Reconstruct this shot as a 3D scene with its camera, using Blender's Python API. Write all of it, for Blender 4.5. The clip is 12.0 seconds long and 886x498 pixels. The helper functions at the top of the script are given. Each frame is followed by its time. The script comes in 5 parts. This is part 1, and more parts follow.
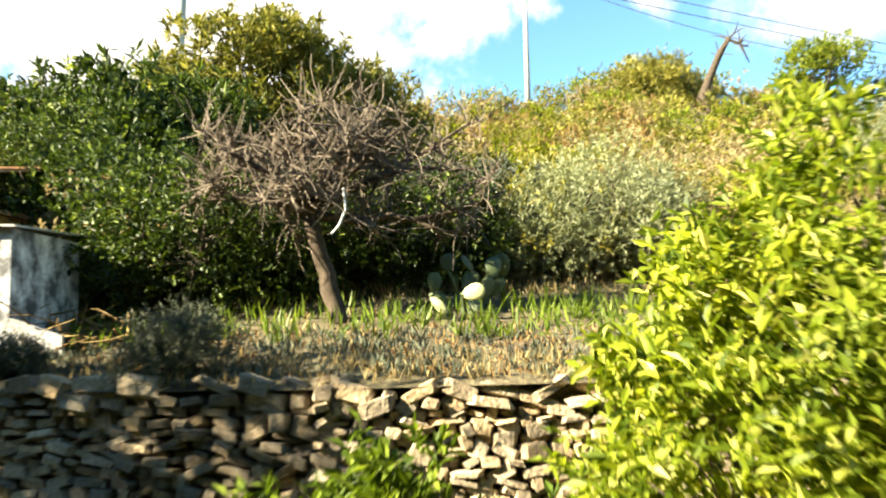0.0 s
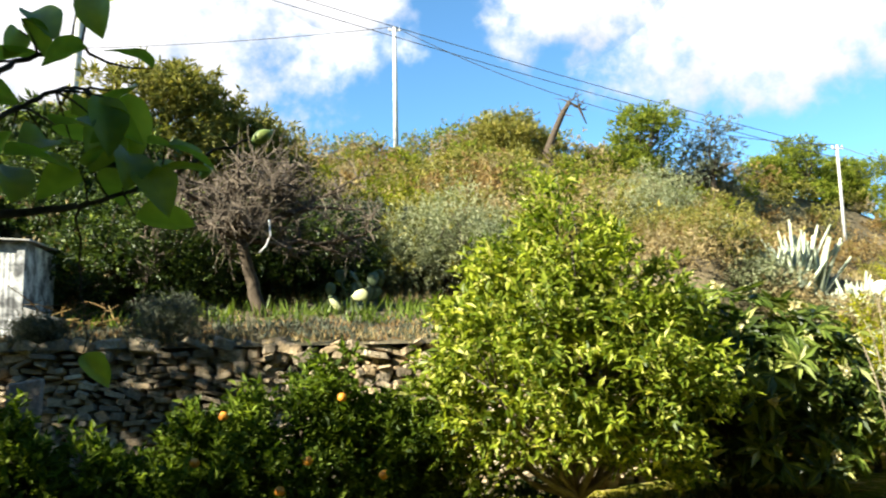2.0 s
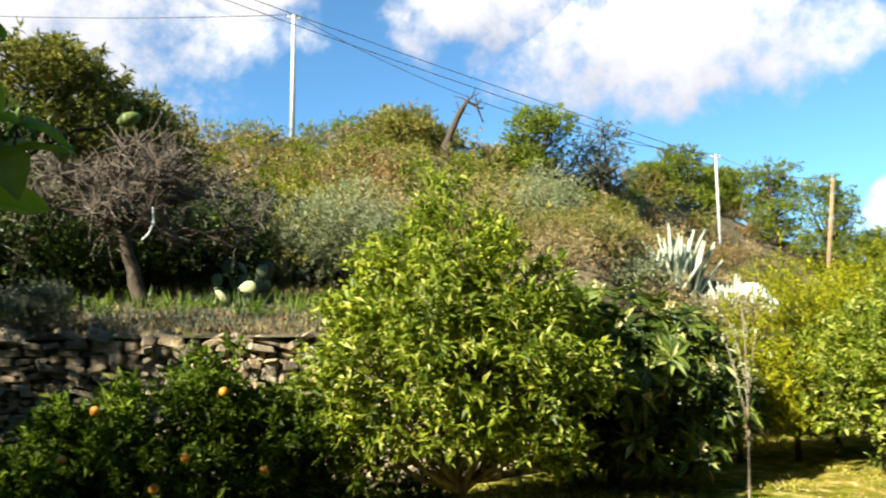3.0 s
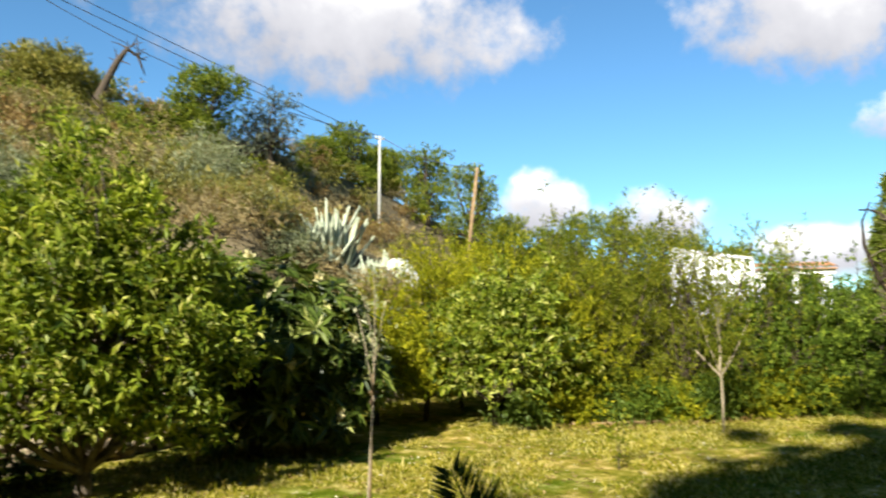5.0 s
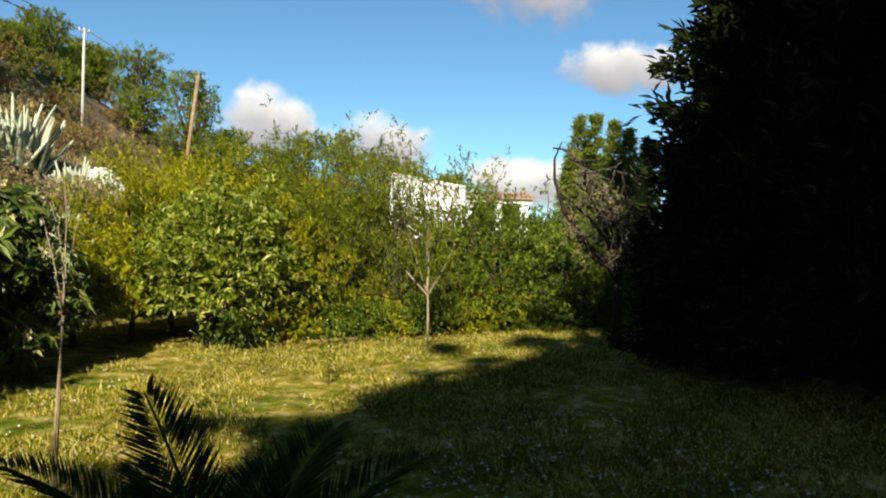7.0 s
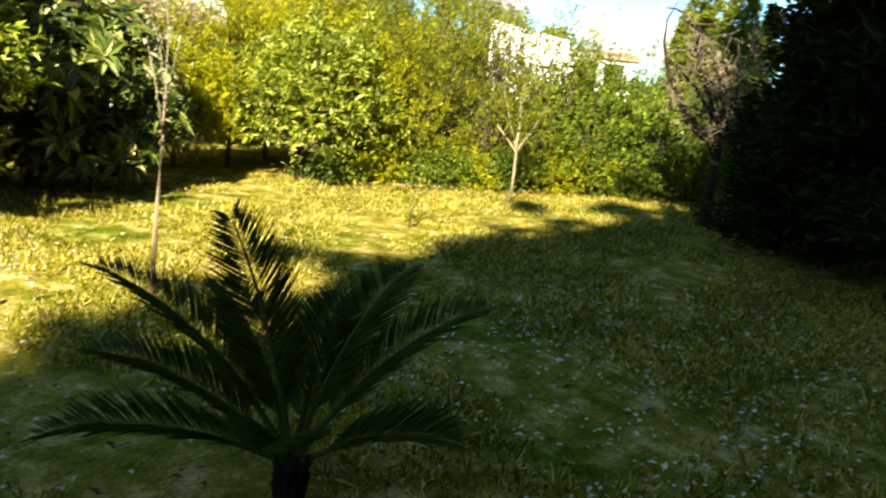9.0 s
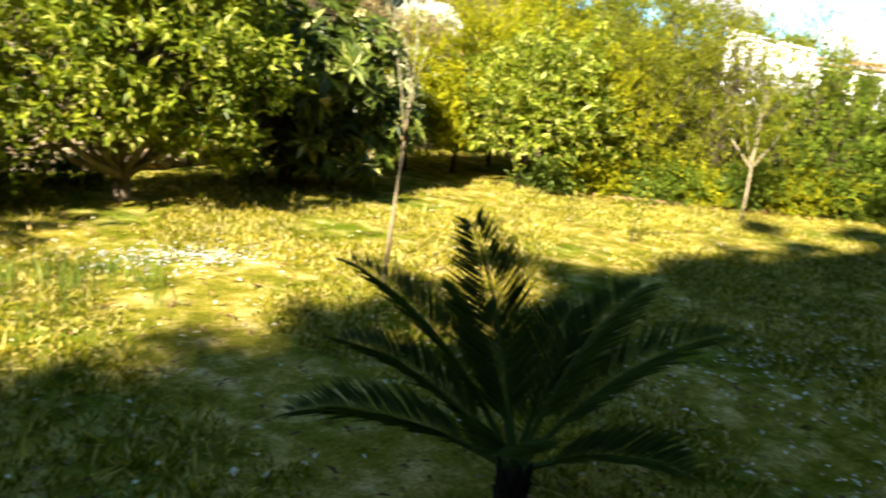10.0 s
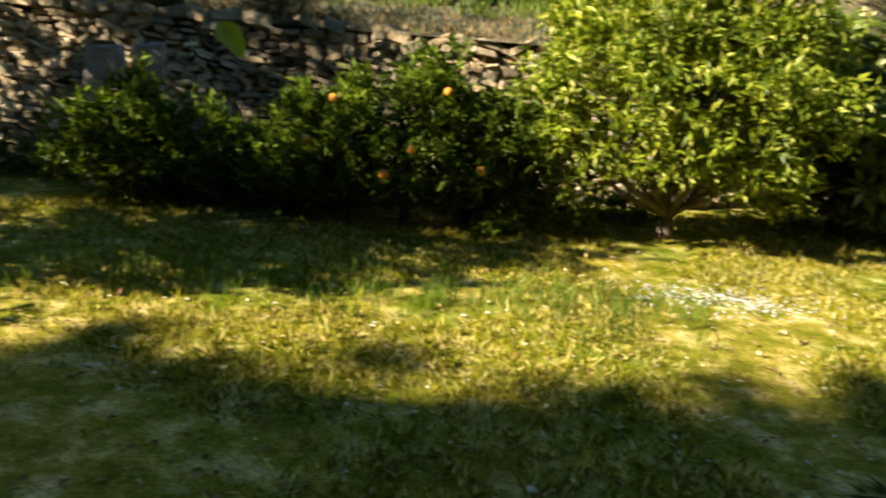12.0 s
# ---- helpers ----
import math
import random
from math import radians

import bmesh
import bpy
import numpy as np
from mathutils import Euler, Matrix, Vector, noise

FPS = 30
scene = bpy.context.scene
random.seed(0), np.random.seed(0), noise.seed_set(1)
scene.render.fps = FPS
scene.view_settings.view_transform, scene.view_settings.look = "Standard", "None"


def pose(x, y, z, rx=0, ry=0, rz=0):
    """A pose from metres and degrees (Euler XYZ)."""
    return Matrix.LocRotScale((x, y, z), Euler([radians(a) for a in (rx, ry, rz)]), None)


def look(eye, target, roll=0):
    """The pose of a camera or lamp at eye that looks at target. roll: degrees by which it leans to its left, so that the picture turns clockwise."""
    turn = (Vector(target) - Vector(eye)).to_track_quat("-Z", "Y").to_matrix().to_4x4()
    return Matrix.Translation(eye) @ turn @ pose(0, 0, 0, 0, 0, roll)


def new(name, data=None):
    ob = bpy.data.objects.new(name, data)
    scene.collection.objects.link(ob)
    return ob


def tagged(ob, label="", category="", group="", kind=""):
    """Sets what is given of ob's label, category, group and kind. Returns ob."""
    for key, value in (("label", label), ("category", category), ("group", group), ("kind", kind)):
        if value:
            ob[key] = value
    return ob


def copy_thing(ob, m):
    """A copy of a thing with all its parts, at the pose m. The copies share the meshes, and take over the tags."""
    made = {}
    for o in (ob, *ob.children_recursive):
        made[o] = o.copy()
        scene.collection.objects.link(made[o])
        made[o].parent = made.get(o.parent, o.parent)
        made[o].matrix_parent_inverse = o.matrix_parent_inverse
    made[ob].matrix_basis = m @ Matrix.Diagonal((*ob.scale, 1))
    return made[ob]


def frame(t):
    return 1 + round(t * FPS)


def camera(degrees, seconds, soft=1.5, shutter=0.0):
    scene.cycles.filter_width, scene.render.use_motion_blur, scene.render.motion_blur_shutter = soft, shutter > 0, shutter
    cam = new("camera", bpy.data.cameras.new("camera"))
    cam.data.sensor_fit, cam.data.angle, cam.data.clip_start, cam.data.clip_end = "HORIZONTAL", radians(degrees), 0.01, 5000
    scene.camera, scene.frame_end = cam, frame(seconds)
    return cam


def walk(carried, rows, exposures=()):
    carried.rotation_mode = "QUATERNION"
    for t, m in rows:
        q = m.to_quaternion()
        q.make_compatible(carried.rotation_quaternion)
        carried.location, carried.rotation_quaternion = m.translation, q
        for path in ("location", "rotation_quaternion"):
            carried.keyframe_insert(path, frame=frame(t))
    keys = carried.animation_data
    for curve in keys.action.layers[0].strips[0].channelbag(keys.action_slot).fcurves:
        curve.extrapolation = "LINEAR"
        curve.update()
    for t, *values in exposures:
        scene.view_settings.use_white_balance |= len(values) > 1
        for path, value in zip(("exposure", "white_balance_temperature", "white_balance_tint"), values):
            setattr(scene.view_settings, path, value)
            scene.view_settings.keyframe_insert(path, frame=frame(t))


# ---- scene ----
# ------------------------------------------------------------------ camera
cam = camera(60.0, 12.0, soft=2.0, shutter=0.4)
# seconds, x, y, z, pitch, roll, yaw
ROWS = [
    (0.0, 0.235, 3.497, 2.097, 4.96, 1.25, 4.43),
    (0.5, 0.032, 1.675, 1.725, 6.85, 1.10, 1.74),
    (1.0, -0.002, 0.350, 1.55, 7.34, 0.95, 0.25),
    (1.5, 0.013, 0.350, 1.55, 7.62, 1.16, -2.16),
    (2.0, 0.035, 0.348, 1.55, 7.55, 1.22, -5.74),
    (2.5, 0.057, 0.345, 1.55, 7.34, 0.92, -9.37),
    (4.5, 0.181, 0.299, 1.55, 5.39, 0.30, -31.23),
    (5.0, 0.217, 0.275, 1.55, 4.65, 0.12, -38.33),
    (5.5, 0.247, 0.248, 1.55, 3.75, -0.37, -44.80),
    (6.0, 0.270, 0.223, 1.55, 2.69, -1.12, -50.43),
    (6.5, 0.275, 0.222, 1.55, 1.50, -1.41, -55.25),
    (7.0, 0.262, 0.245, 1.55, -1.04, -1.61, -58.80),
    (9.0, 0.274, 0.217, 1.55, -12.48, -6.83, -51.62),
    (9.5, 0.245, 0.250, 1.55, -13.14, -6.80, -44.44),
    (10.0, 0.203, 0.285, 1.55, -13.80, -7.12, -35.51),
    (10.5, 0.153, 0.315, 1.55, -14.83, -6.67, -25.98),
    (11.0, 0.105, 0.334, 1.55, -15.19, -6.44, -17.41),
    (11.5, 0.047, 0.347, 1.55, -15.15, -6.01, -7.68),
    (12.0, -0.012, 0.350, 1.55, -14.82, -4.48, 1.92),
]
EXPOSURES = [(0.0, 3.35, 7700, 6), (1.0, 3.15, 7100, 6), (1.5, 2.92, 6800, 6), (2.5, 2.55, 6600, 6), (4.5, 2.12, 6500, 7), (6.0, 1.8, 6600, 8), (7.0, 1.58, 6900, 9),
             (9.0, 2.78, 7500, 9), (10.0, 2.92, 7350, 9), (11.0, 2.72, 7300, 9), (12.0, 2.52, 7400, 8)]
walk(cam, [(t, pose(x, y, z, 90 + p, r, w)) for t, x, y, z, p, r, w in ROWS], EXPOSURES)

# ------------------------------------------------------------------ light
SUN_AZ, SUN_EL = 243.0, 32.0


def heading(az, el=0.0):
    a, e = radians(az), radians(el)
    return Vector((math.sin(a) * math.cos(e), math.cos(a) * math.cos(e), math.sin(e)))


world = bpy.data.worlds.new("sky")
scene.world = world
world.use_nodes = True
wn, wl = world.node_tree.nodes, world.node_tree.links
sky = wn.new("ShaderNodeTexSky")
sky.sky_type, sky.sun_disc = "NISHITA", False
sky.sun_elevation, sky.sun_rotation = radians(SUN_EL), radians(SUN_AZ)
sky.air_density, sky.dust_density, sky.ozone_density, sky.altitude = 0.9, 0.0, 3.5, 600
tone = wn.new("ShaderNodeMix")
tone.data_type, tone.blend_type = "RGBA", "MULTIPLY"
tone.inputs[0].default_value = 1.0
tone.inputs[7].default_value = (0.70, 1.0, 1.06, 1)
wl.new(sky.outputs["Color"], tone.inputs[6])
wl.new(tone.outputs[2], wn["Background"].inputs["Color"])
wn["Background"].inputs["Strength"].default_value = 0.043
sun = bpy.data.lights.new("sun", "SUN")
sun.energy, sun.angle, sun.color = 3.6, radians(0.55), (1.0, 0.95, 0.82)
new("sun", sun).matrix_world = look(heading(SUN_AZ, SUN_EL) * 50, (0, 0, 0))

# ------------------------------------------------------------------ materials


def nodes_of(name):
    m = bpy.data.materials.new(name)
    m.use_nodes = True
    t = m.node_tree
    return m, t.nodes, t.links, t.nodes["Principled BSDF"]


def ramp_node(n, stops):
    r = n.new("ShaderNodeValToRGB")
    while len(r.color_ramp.elements) < len(stops):
        r.color_ramp.elements.new(0.5)
    for e, (p, c) in zip(r.color_ramp.elements, stops):
        e.position, e.color = p, (*c, 1)
    return r


def noise_node(n, l, scale, detail=4.0, rough=0.6, src="Object"):
    c = n.new("ShaderNodeTexCoord")
    x = n.new("ShaderNodeTexNoise")
    x.inputs["Scale"].default_value, x.inputs["Detail"].default_value = scale, detail
    x.inputs["Roughness"].default_value = rough
    l.new(c.outputs[src], x.inputs["Vector"])
    return x


def mixed(n, l, fac, a, b, mode="MIX"):
    """A colour mix; fac, a and b are sockets or values."""
    x = n.new("ShaderNodeMix")
    x.data_type, x.blend_type = "RGBA", mode
    for sock, v in ((x.inputs[0], fac), (x.inputs[6], a), (x.inputs[7], b)):
        if isinstance(v, (int, float)):
            sock.default_value = v
        elif isinstance(v, tuple):
            sock.default_value = (*v, 1)
        else:
            l.new(v, sock)
    return x.outputs[2]


def bump(n, l, height, strength, distance, bsdf):
    b = n.new("ShaderNodeBump")
    b.inputs["Strength"].default_value, b.inputs["Distance"].default_value = strength, distance
    l.new(height, b.inputs["Height"])
    l.new(b.outputs["Normal"], bsdf.inputs["Normal"])


def leaf_material(name, stops, glow=0.35, rough=0.5, tint=(1.15, 1.15, 0.6), gloss=0.3):
    """Foliage: every leaf has its own tone, and lets some light through."""
    m, n, l, b = nodes_of(name)
    g = n.new("ShaderNodeNewGeometry")
    r = ramp_node(n, stops)
    l.new(g.outputs["Random Per Island"], r.inputs["Fac"])
    x = noise_node(n, l, 1.4, 2.0)
    r2 = ramp_node(n, [(0.35, (0.72, 0.75, 0.7)), (0.65, (1.2, 1.15, 1.0))])
    l.new(x.outputs["Fac"], r2.inputs["Fac"])
    col = mixed(n, l, 1.0, r.outputs["Color"], r2.outputs["Color"], "MULTIPLY")
    l.new(col, b.inputs["Base Color"])
    b.inputs["Roughness"].default_value = rough
    b.inputs["Specular IOR Level"].default_value = gloss
    tr = n.new("ShaderNodeBsdfTranslucent")
    l.new(mixed(n, l, 1.0, col, tint, "MULTIPLY"), tr.inputs["Color"])
    ms = n.new("ShaderNodeMixShader")
    ms.inputs["Fac"].default_value = glow
    l.new(b.outputs["BSDF"], ms.inputs[1])
    l.new(tr.outputs["BSDF"], ms.inputs[2])
    l.new(ms.outputs["Shader"], n["Material Output"].inputs["Surface"])
    return m


def rough_material(name, stops, scale=6.0, fine=60.0, rough=0.9, relief=0.4, depth=0.01, island=0.0, metal=0.0):
    """Bark, stone, plaster: broad stains times fine grain, with relief."""
    m, n, l, b = nodes_of(name)
    a, f = noise_node(n, l, scale, 5.0), noise_node(n, l, fine, 3.0)
    r = ramp_node(n, stops)
    l.new(a.outputs["Fac"], r.inputs["Fac"])
    r2 = ramp_node(n, [(0.3, (0.65, 0.65, 0.65)), (0.7, (1.25, 1.25, 1.25))])
    l.new(f.outputs["Fac"], r2.inputs["Fac"])
    col = mixed(n, l, 1.0, r.outputs["Color"], r2.outputs["Color"], "MULTIPLY")
    if island:
        o = n.new("ShaderNodeObjectInfo")
        g = n.new("ShaderNodeNewGeometry")
        add = n.new("ShaderNodeMath")
        add.operation = "ADD"
        l.new(o.outputs["Random"], add.inputs[0])
        l.new(g.outputs["Random Per Island"], add.inputs[1])
        fr = n.new("ShaderNodeMath")
        fr.operation = "FRACT"
        l.new(add.outputs[0], fr.inputs[0])
        r3 = ramp_node(n, [(0.0, (1 - island, 1 - island, 1 - island)), (0.5, (1.0, 0.97, 0.92)), (0.8, (1.1, 0.98, 0.8)), (1.0, (1 + island, 1 + island, 1 + island))])
        l.new(fr.outputs[0], r3.inputs["Fac"])
        col = mixed(n, l, 1.0, col, r3.outputs["Color"], "MULTIPLY")
    l.new(col, b.inputs["Base Color"])
    b.inputs["Roughness"].default_value, b.inputs["Metallic"].default_value = rough, metal
    b.inputs["Specular IOR Level"].default_value = 0.15 if rough > 0.8 else 0.5
    bump(n, l, f.outputs["Fac"], relief, depth, b)
    return m


M_CITRUS = leaf_material("citrus_leaf", [(0.0, (0.05, 0.085, 0.008)), (0.4, (0.15, 0.2, 0.018)), (0.8, (0.32, 0.37, 0.045)), (1.0, (0.6, 0.57, 0.2))], 0.5, 0.45, gloss=0.25)
M_CITRUS_DARK = leaf_material("dark_citrus_leaf", [(0.0, (0.035, 0.06, 0.006)), (0.6, (0.085, 0.13, 0.012)), (1.0, (0.2, 0.26, 0.04))], 0.45, gloss=0.15)
M_LOQUAT = leaf_material("loquat_leaf", [(0.0, (0.03, 0.05, 0.008)), (0.6, (0.075, 0.115, 0.015)), (0.9, (0.19, 0.24, 0.045)), (1.0, (0.45, 0.45, 0.18))], 0.4, 0.4, gloss=0.4)
M_CREAM = leaf_material("cream_blossom", [(0.0, (0.45, 0.4, 0.22)), (1.0, (0.7, 0.65, 0.42))], 0.25, 0.8)
M_HEDGE = leaf_material("yellow_hedge_leaf", [(0.0, (0.1, 0.13, 0.006)), (0.5, (0.27, 0.275, 0.012)), (1.0, (0.5, 0.47, 0.035))], 0.5, 0.6, gloss=0.1)
M_GREEN = leaf_material("green_hedge_leaf", [(0.0, (0.05, 0.085, 0.01)), (0.6, (0.11, 0.165, 0.02)), (1.0, (0.24, 0.3, 0.035))], 0.45, 0.6, gloss=0.12)
M_BRUSH = leaf_material("brush_leaf", [(0.0, (0.06, 0.08, 0.006)), (0.5, (0.155, 0.18, 0.014)), (1.0, (0.3, 0.3, 0.035))], 0.5, 0.6, gloss=0.1)
M_OLIVE = leaf_material("olive_leaf", [(0.0, (0.11, 0.13, 0.06)), (0.5, (0.24, 0.26, 0.14)), (1.0, (0.45, 0.46, 0.32))], 0.3, 0.5, (1.05, 1.1, 0.8))
M_OAK = leaf_material("oak_leaf", [(0.0, (0.07, 0.075, 0.015)), (0.5, (0.15, 0.15, 0.035)), (1.0, (0.28, 0.25, 0.085))], 0.35, 0.7, gloss=0.1)
# darker copy of the dark citrus leaf, shade put into its colour
M_SHADED_LEAF = leaf_material("shaded_leaf", [(0.0, (0.016, 0.03, 0.006)), (0.6, (0.036, 0.062, 0.009)), (0.92, (0.085, 0.125, 0.02)), (1.0, (0.3, 0.36, 0.12))], 0.3)
M_GREY = leaf_material("grey_leaf", [(0.0, (0.05, 0.057, 0.042)), (1.0, (0.13, 0.145, 0.1))], 0.2, 0.7, (1, 1, 0.9))
M_PINE = leaf_material("pine_needle", [(0.0, (0.065, 0.095, 0.012)), (0.6, (0.16, 0.2, 0.024)), (1.0, (0.32, 0.34, 0.05))], 0.4, 0.6, gloss=0.1)
M_SCRUB = leaf_material("scrub_leaf", [(0.0, (0.1, 0.105, 0.02)), (0.5, (0.2, 0.19, 0.04)), (1.0, (0.34, 0.29, 0.08))], 0.35)
M_DRY = leaf_material("dry_scrub", [(0.0, (0.17, 0.135, 0.065)), (0.5, (0.3, 0.24, 0.125)), (1.0, (0.5, 0.41, 0.24))], 0.35, 0.8, (1.1, 1, 0.8))
M_RUST = leaf_material("rust_scrub", [(0.0, (0.12, 0.075, 0.03)), (0.5, (0.22, 0.14, 0.05)), (1.0, (0.32, 0.23, 0.09))], 0.3, 0.8, (1.1, 1, 0.8))
# dark green cypress taken to near black: deep shade put into the colour
M_CYPRESS_SHADED = leaf_material("shaded_cypress_leaf", [(0.0, (0.008, 0.013, 0.003)), (0.6, (0.016, 0.026, 0.006)), (1.0, (0.04, 0.05, 0.012))], 0.1, 0.9, gloss=0.05)
# lit copy for the young row: sunlight brightens the leaf colour itself
M_CYPRESS_LIT = leaf_material("young_cypress_leaf_lit", [(0.0, (0.08, 0.12, 0.016)), (0.6, (0.18, 0.23, 0.035)), (1.0, (0.36, 0.38, 0.09))], 0.5, 0.7, gloss=0.1)
M_PALM = leaf_material("palm_leaf", [(0.0, (0.035, 0.055, 0.01)), (1.0, (0.085, 0.12, 0.025))], 0.3, 0.6, gloss=0.15)
M_GRASS = leaf_material("grass_blade", [(0.0, (0.07, 0.085, 0.005)), (0.4, (0.19, 0.185, 0.014)), (0.7, (0.36, 0.31, 0.05)), (1.0, (0.64, 0.55, 0.26))], 0.35, 0.9, gloss=0.0)
M_WEED = leaf_material("weed_leaf", [(0.0, (0.07, 0.12, 0.015)), (1.0, (0.18, 0.24, 0.04))], 0.4)
M_TWIG = rough_material("grey_twig", [(0.3, (0.09, 0.07, 0.052)), (0.7, (0.2, 0.16, 0.12))], 8, 60)
M_BARK = rough_material("brown_bark", [(0.3, (0.035, 0.026, 0.018)), (0.7, (0.1, 0.075, 0.052))], 9, 70, relief=0.8)
M_PALM_TRUNK = rough_material("dark_fibre", [(0.3, (0.012, 0.008, 0.005)), (0.7, (0.035, 0.025, 0.015))], 9, 70, relief=0.8)
M_PALE_BARK = rough_material("pale_bark", [(0.3, (0.17, 0.135, 0.085)), (0.7, (0.34, 0.28, 0.19))], 9, 70)
M_STONE = rough_material("dry_stone", [(0.25, (0.18, 0.14, 0.09)), (0.5, (0.35, 0.285, 0.2)), (0.75, (0.52, 0.45, 0.34))], 3.5, 38, relief=0.9, depth=0.02, island=0.45)
M_EARTH = rough_material("packed_earth", [(0.3, (0.09, 0.07, 0.045)), (0.7, (0.22, 0.175, 0.115))], 3, 30)
M_CONCRETE = rough_material("concrete", [(0.3, (0.34, 0.33, 0.3)), (0.7, (0.5, 0.48, 0.45))], 2, 40)
M_PLASTER = rough_material("white_plaster", [(0.3, (0.66, 0.65, 0.62)), (0.7, (0.82, 0.81, 0.78))], 1.5, 30, relief=0.2)
M_ORANGE_WALL = rough_material("orange_plaster", [(0.3, (0.5, 0.24, 0.06)), (0.7, (0.62, 0.32, 0.09))], 1.5, 30, relief=0.2)
M_TILE = rough_material("clay_tile", [(0.3, (0.33, 0.16, 0.08)), (0.7, (0.5, 0.29, 0.16))], 3, 30, island=0.2)
M_WIRE = rough_material("black_cable", [(0.3, (0.03, 0.03, 0.035)), (0.7, (0.05, 0.05, 0.055))], 3, 30, rough=0.6)
M_WOODPOLE = rough_material("weathered_wood", [(0.3, (0.17, 0.11, 0.055)), (0.7, (0.3, 0.2, 0.11))], 4, 40)
M_AGAVE = rough_material("agave_flesh", [(0.3, (0.3, 0.35, 0.24)), (0.7, (0.5, 0.52, 0.38))], 3, 40, rough=0.55, relief=0.1)
M_CACTUS = rough_material("cactus_flesh", [(0.3, (0.04, 0.06, 0.02)), (0.7, (0.085, 0.11, 0.04))], 6, 40, rough=0.6, relief=0.2)
# bright copy of the cactus flesh, sunlight put into the colour
M_CACTUS_SUNLIT = rough_material("sunlit_cactus_flesh", [(0.3, (0.36, 0.38, 0.16)), (0.7, (0.55, 0.53, 0.27))], 6, 40, rough=0.6, relief=0.2)
M_FRUIT = rough_material("orange_peel", [(0.3, (0.55, 0.2, 0.012)), (0.7, (0.68, 0.3, 0.025))], 9, 160, rough=0.5, relief=0.3, depth=0.002)
M_LEMON = rough_material("green_lemon_peel", [(0.3, (0.2, 0.32, 0.05)), (0.7, (0.4, 0.47, 0.14))], 14, 160, rough=0.4, relief=0.3, depth=0.002)
M_SHED = rough_material("streaked_white_paint", [(0.4, (0.1, 0.1, 0.1)), (0.5, (0.42, 0.42, 0.41)), (0.64, (0.78, 0.78, 0.76))], 4.0, 25, rough=0.6, relief=0.1)
M_SLAB = rough_material("pale_slab", [(0.3, (0.18, 0.14, 0.115)), (0.7, (0.33, 0.28, 0.24))], 4, 40, relief=0.6)
M_GLASS = rough_material("dark_pane", [(0.3, (0.02, 0.025, 0.03)), (0.7, (0.04, 0.045, 0.05))], 3, 30, rough=0.1, relief=0.0)
M_PETAL = rough_material("pale_petal", [(0.3, (0.5, 0.42, 0.27)), (0.7, (0.72, 0.65, 0.48))], 9, 60, relief=0.1)
M_LITTER = leaf_material("leaf_litter", [(0.0, (0.1, 0.06, 0.03)), (0.6, (0.22, 0.14, 0.07)), (1.0, (0.4, 0.29, 0.14))], 0.15, 0.9, (1, 1, 1), gloss=0.0)


def ground_material():
    m, n, l, b = nodes_of("lawn_soil")
    big, mid, fine = noise_node(n, l, 0.9, 5.0), noise_node(n, l, 4.0, 5.0, 0.7), noise_node(n, l, 55.0, 4.0)
    r = ramp_node(n, [(0.32, (0.085, 0.1, 0.008)), (0.5, (0.215, 0.195, 0.028)), (0.62, (0.42, 0.34, 0.11)), (0.74, (0.58, 0.5, 0.27))])
    l.new(mid.outputs["Fac"], r.inputs["Fac"])
    r1 = ramp_node(n, [(0.36, (0.5, 0.72, 0.45)), (0.5, (1.0, 1.0, 1.0)), (0.64, (1.35, 1.2, 1.4))])
    l.new(big.outputs["Fac"], r1.inputs["Fac"])
    r2 = ramp_node(n, [(0.3, (0.55, 0.55, 0.5)), (0.7, (1.3, 1.3, 1.25))])
    l.new(fine.outputs["Fac"], r2.inputs["Fac"])
    c = mixed(n, l, 1.0, r.outputs["Color"], r1.outputs["Color"], "MULTIPLY")
    l.new(mixed(n, l, 1.0, c, r2.outputs["Color"], "MULTIPLY"), b.inputs["Base Color"])
    b.inputs["Roughness"].default_value = 1.0
    b.inputs["Specular IOR Level"].default_value = 0.0
    bump(n, l, fine.outputs["Fac"], 0.9, 0.03, b)
    return m


def hill_material():
    m, n, l, b = nodes_of("hillside_soil")
    big, mid, fine = noise_node(n, l, 0.16, 4.0), noise_node(n, l, 1.3, 6.0, 0.7), noise_node(n, l, 14.0, 5.0)
    r = ramp_node(n, [(0.3, (0.055, 0.042, 0.02)), (0.5, (0.105, 0.082, 0.042)), (0.7, (0.19, 0.152, 0.092))])
    l.new(mid.outputs["Fac"], r.inputs["Fac"])
    r1 = ramp_node(n, [(0.4, (0.75, 0.85, 0.6)), (0.6, (1.15, 1.08, 1.05))])
    l.new(big.outputs["Fac"], r1.inputs["Fac"])
    r2 = ramp_node(n, [(0.3, (0.6, 0.6, 0.55)), (0.7, (1.25, 1.25, 1.25))])
    l.new(fine.outputs["Fac"], r2.inputs["Fac"])
    c = mixed(n, l, 1.0, r.outputs["Color"], r1.outputs["Color"], "MULTIPLY")
    l.new(mixed(n, l, 1.0, c, r2.outputs["Color"], "MULTIPLY"), b.inputs["Base Color"])
    b.inputs["Roughness"].default_value = 1.0
    bump(n, l, fine.outputs["Fac"], 0.8, 0.08, b)
    return m


M_GROUND, M_HILL = ground_material(), hill_material()

# ------------------------------------------------------------------ mesh helpers
rng = np.random.default_rng(7)


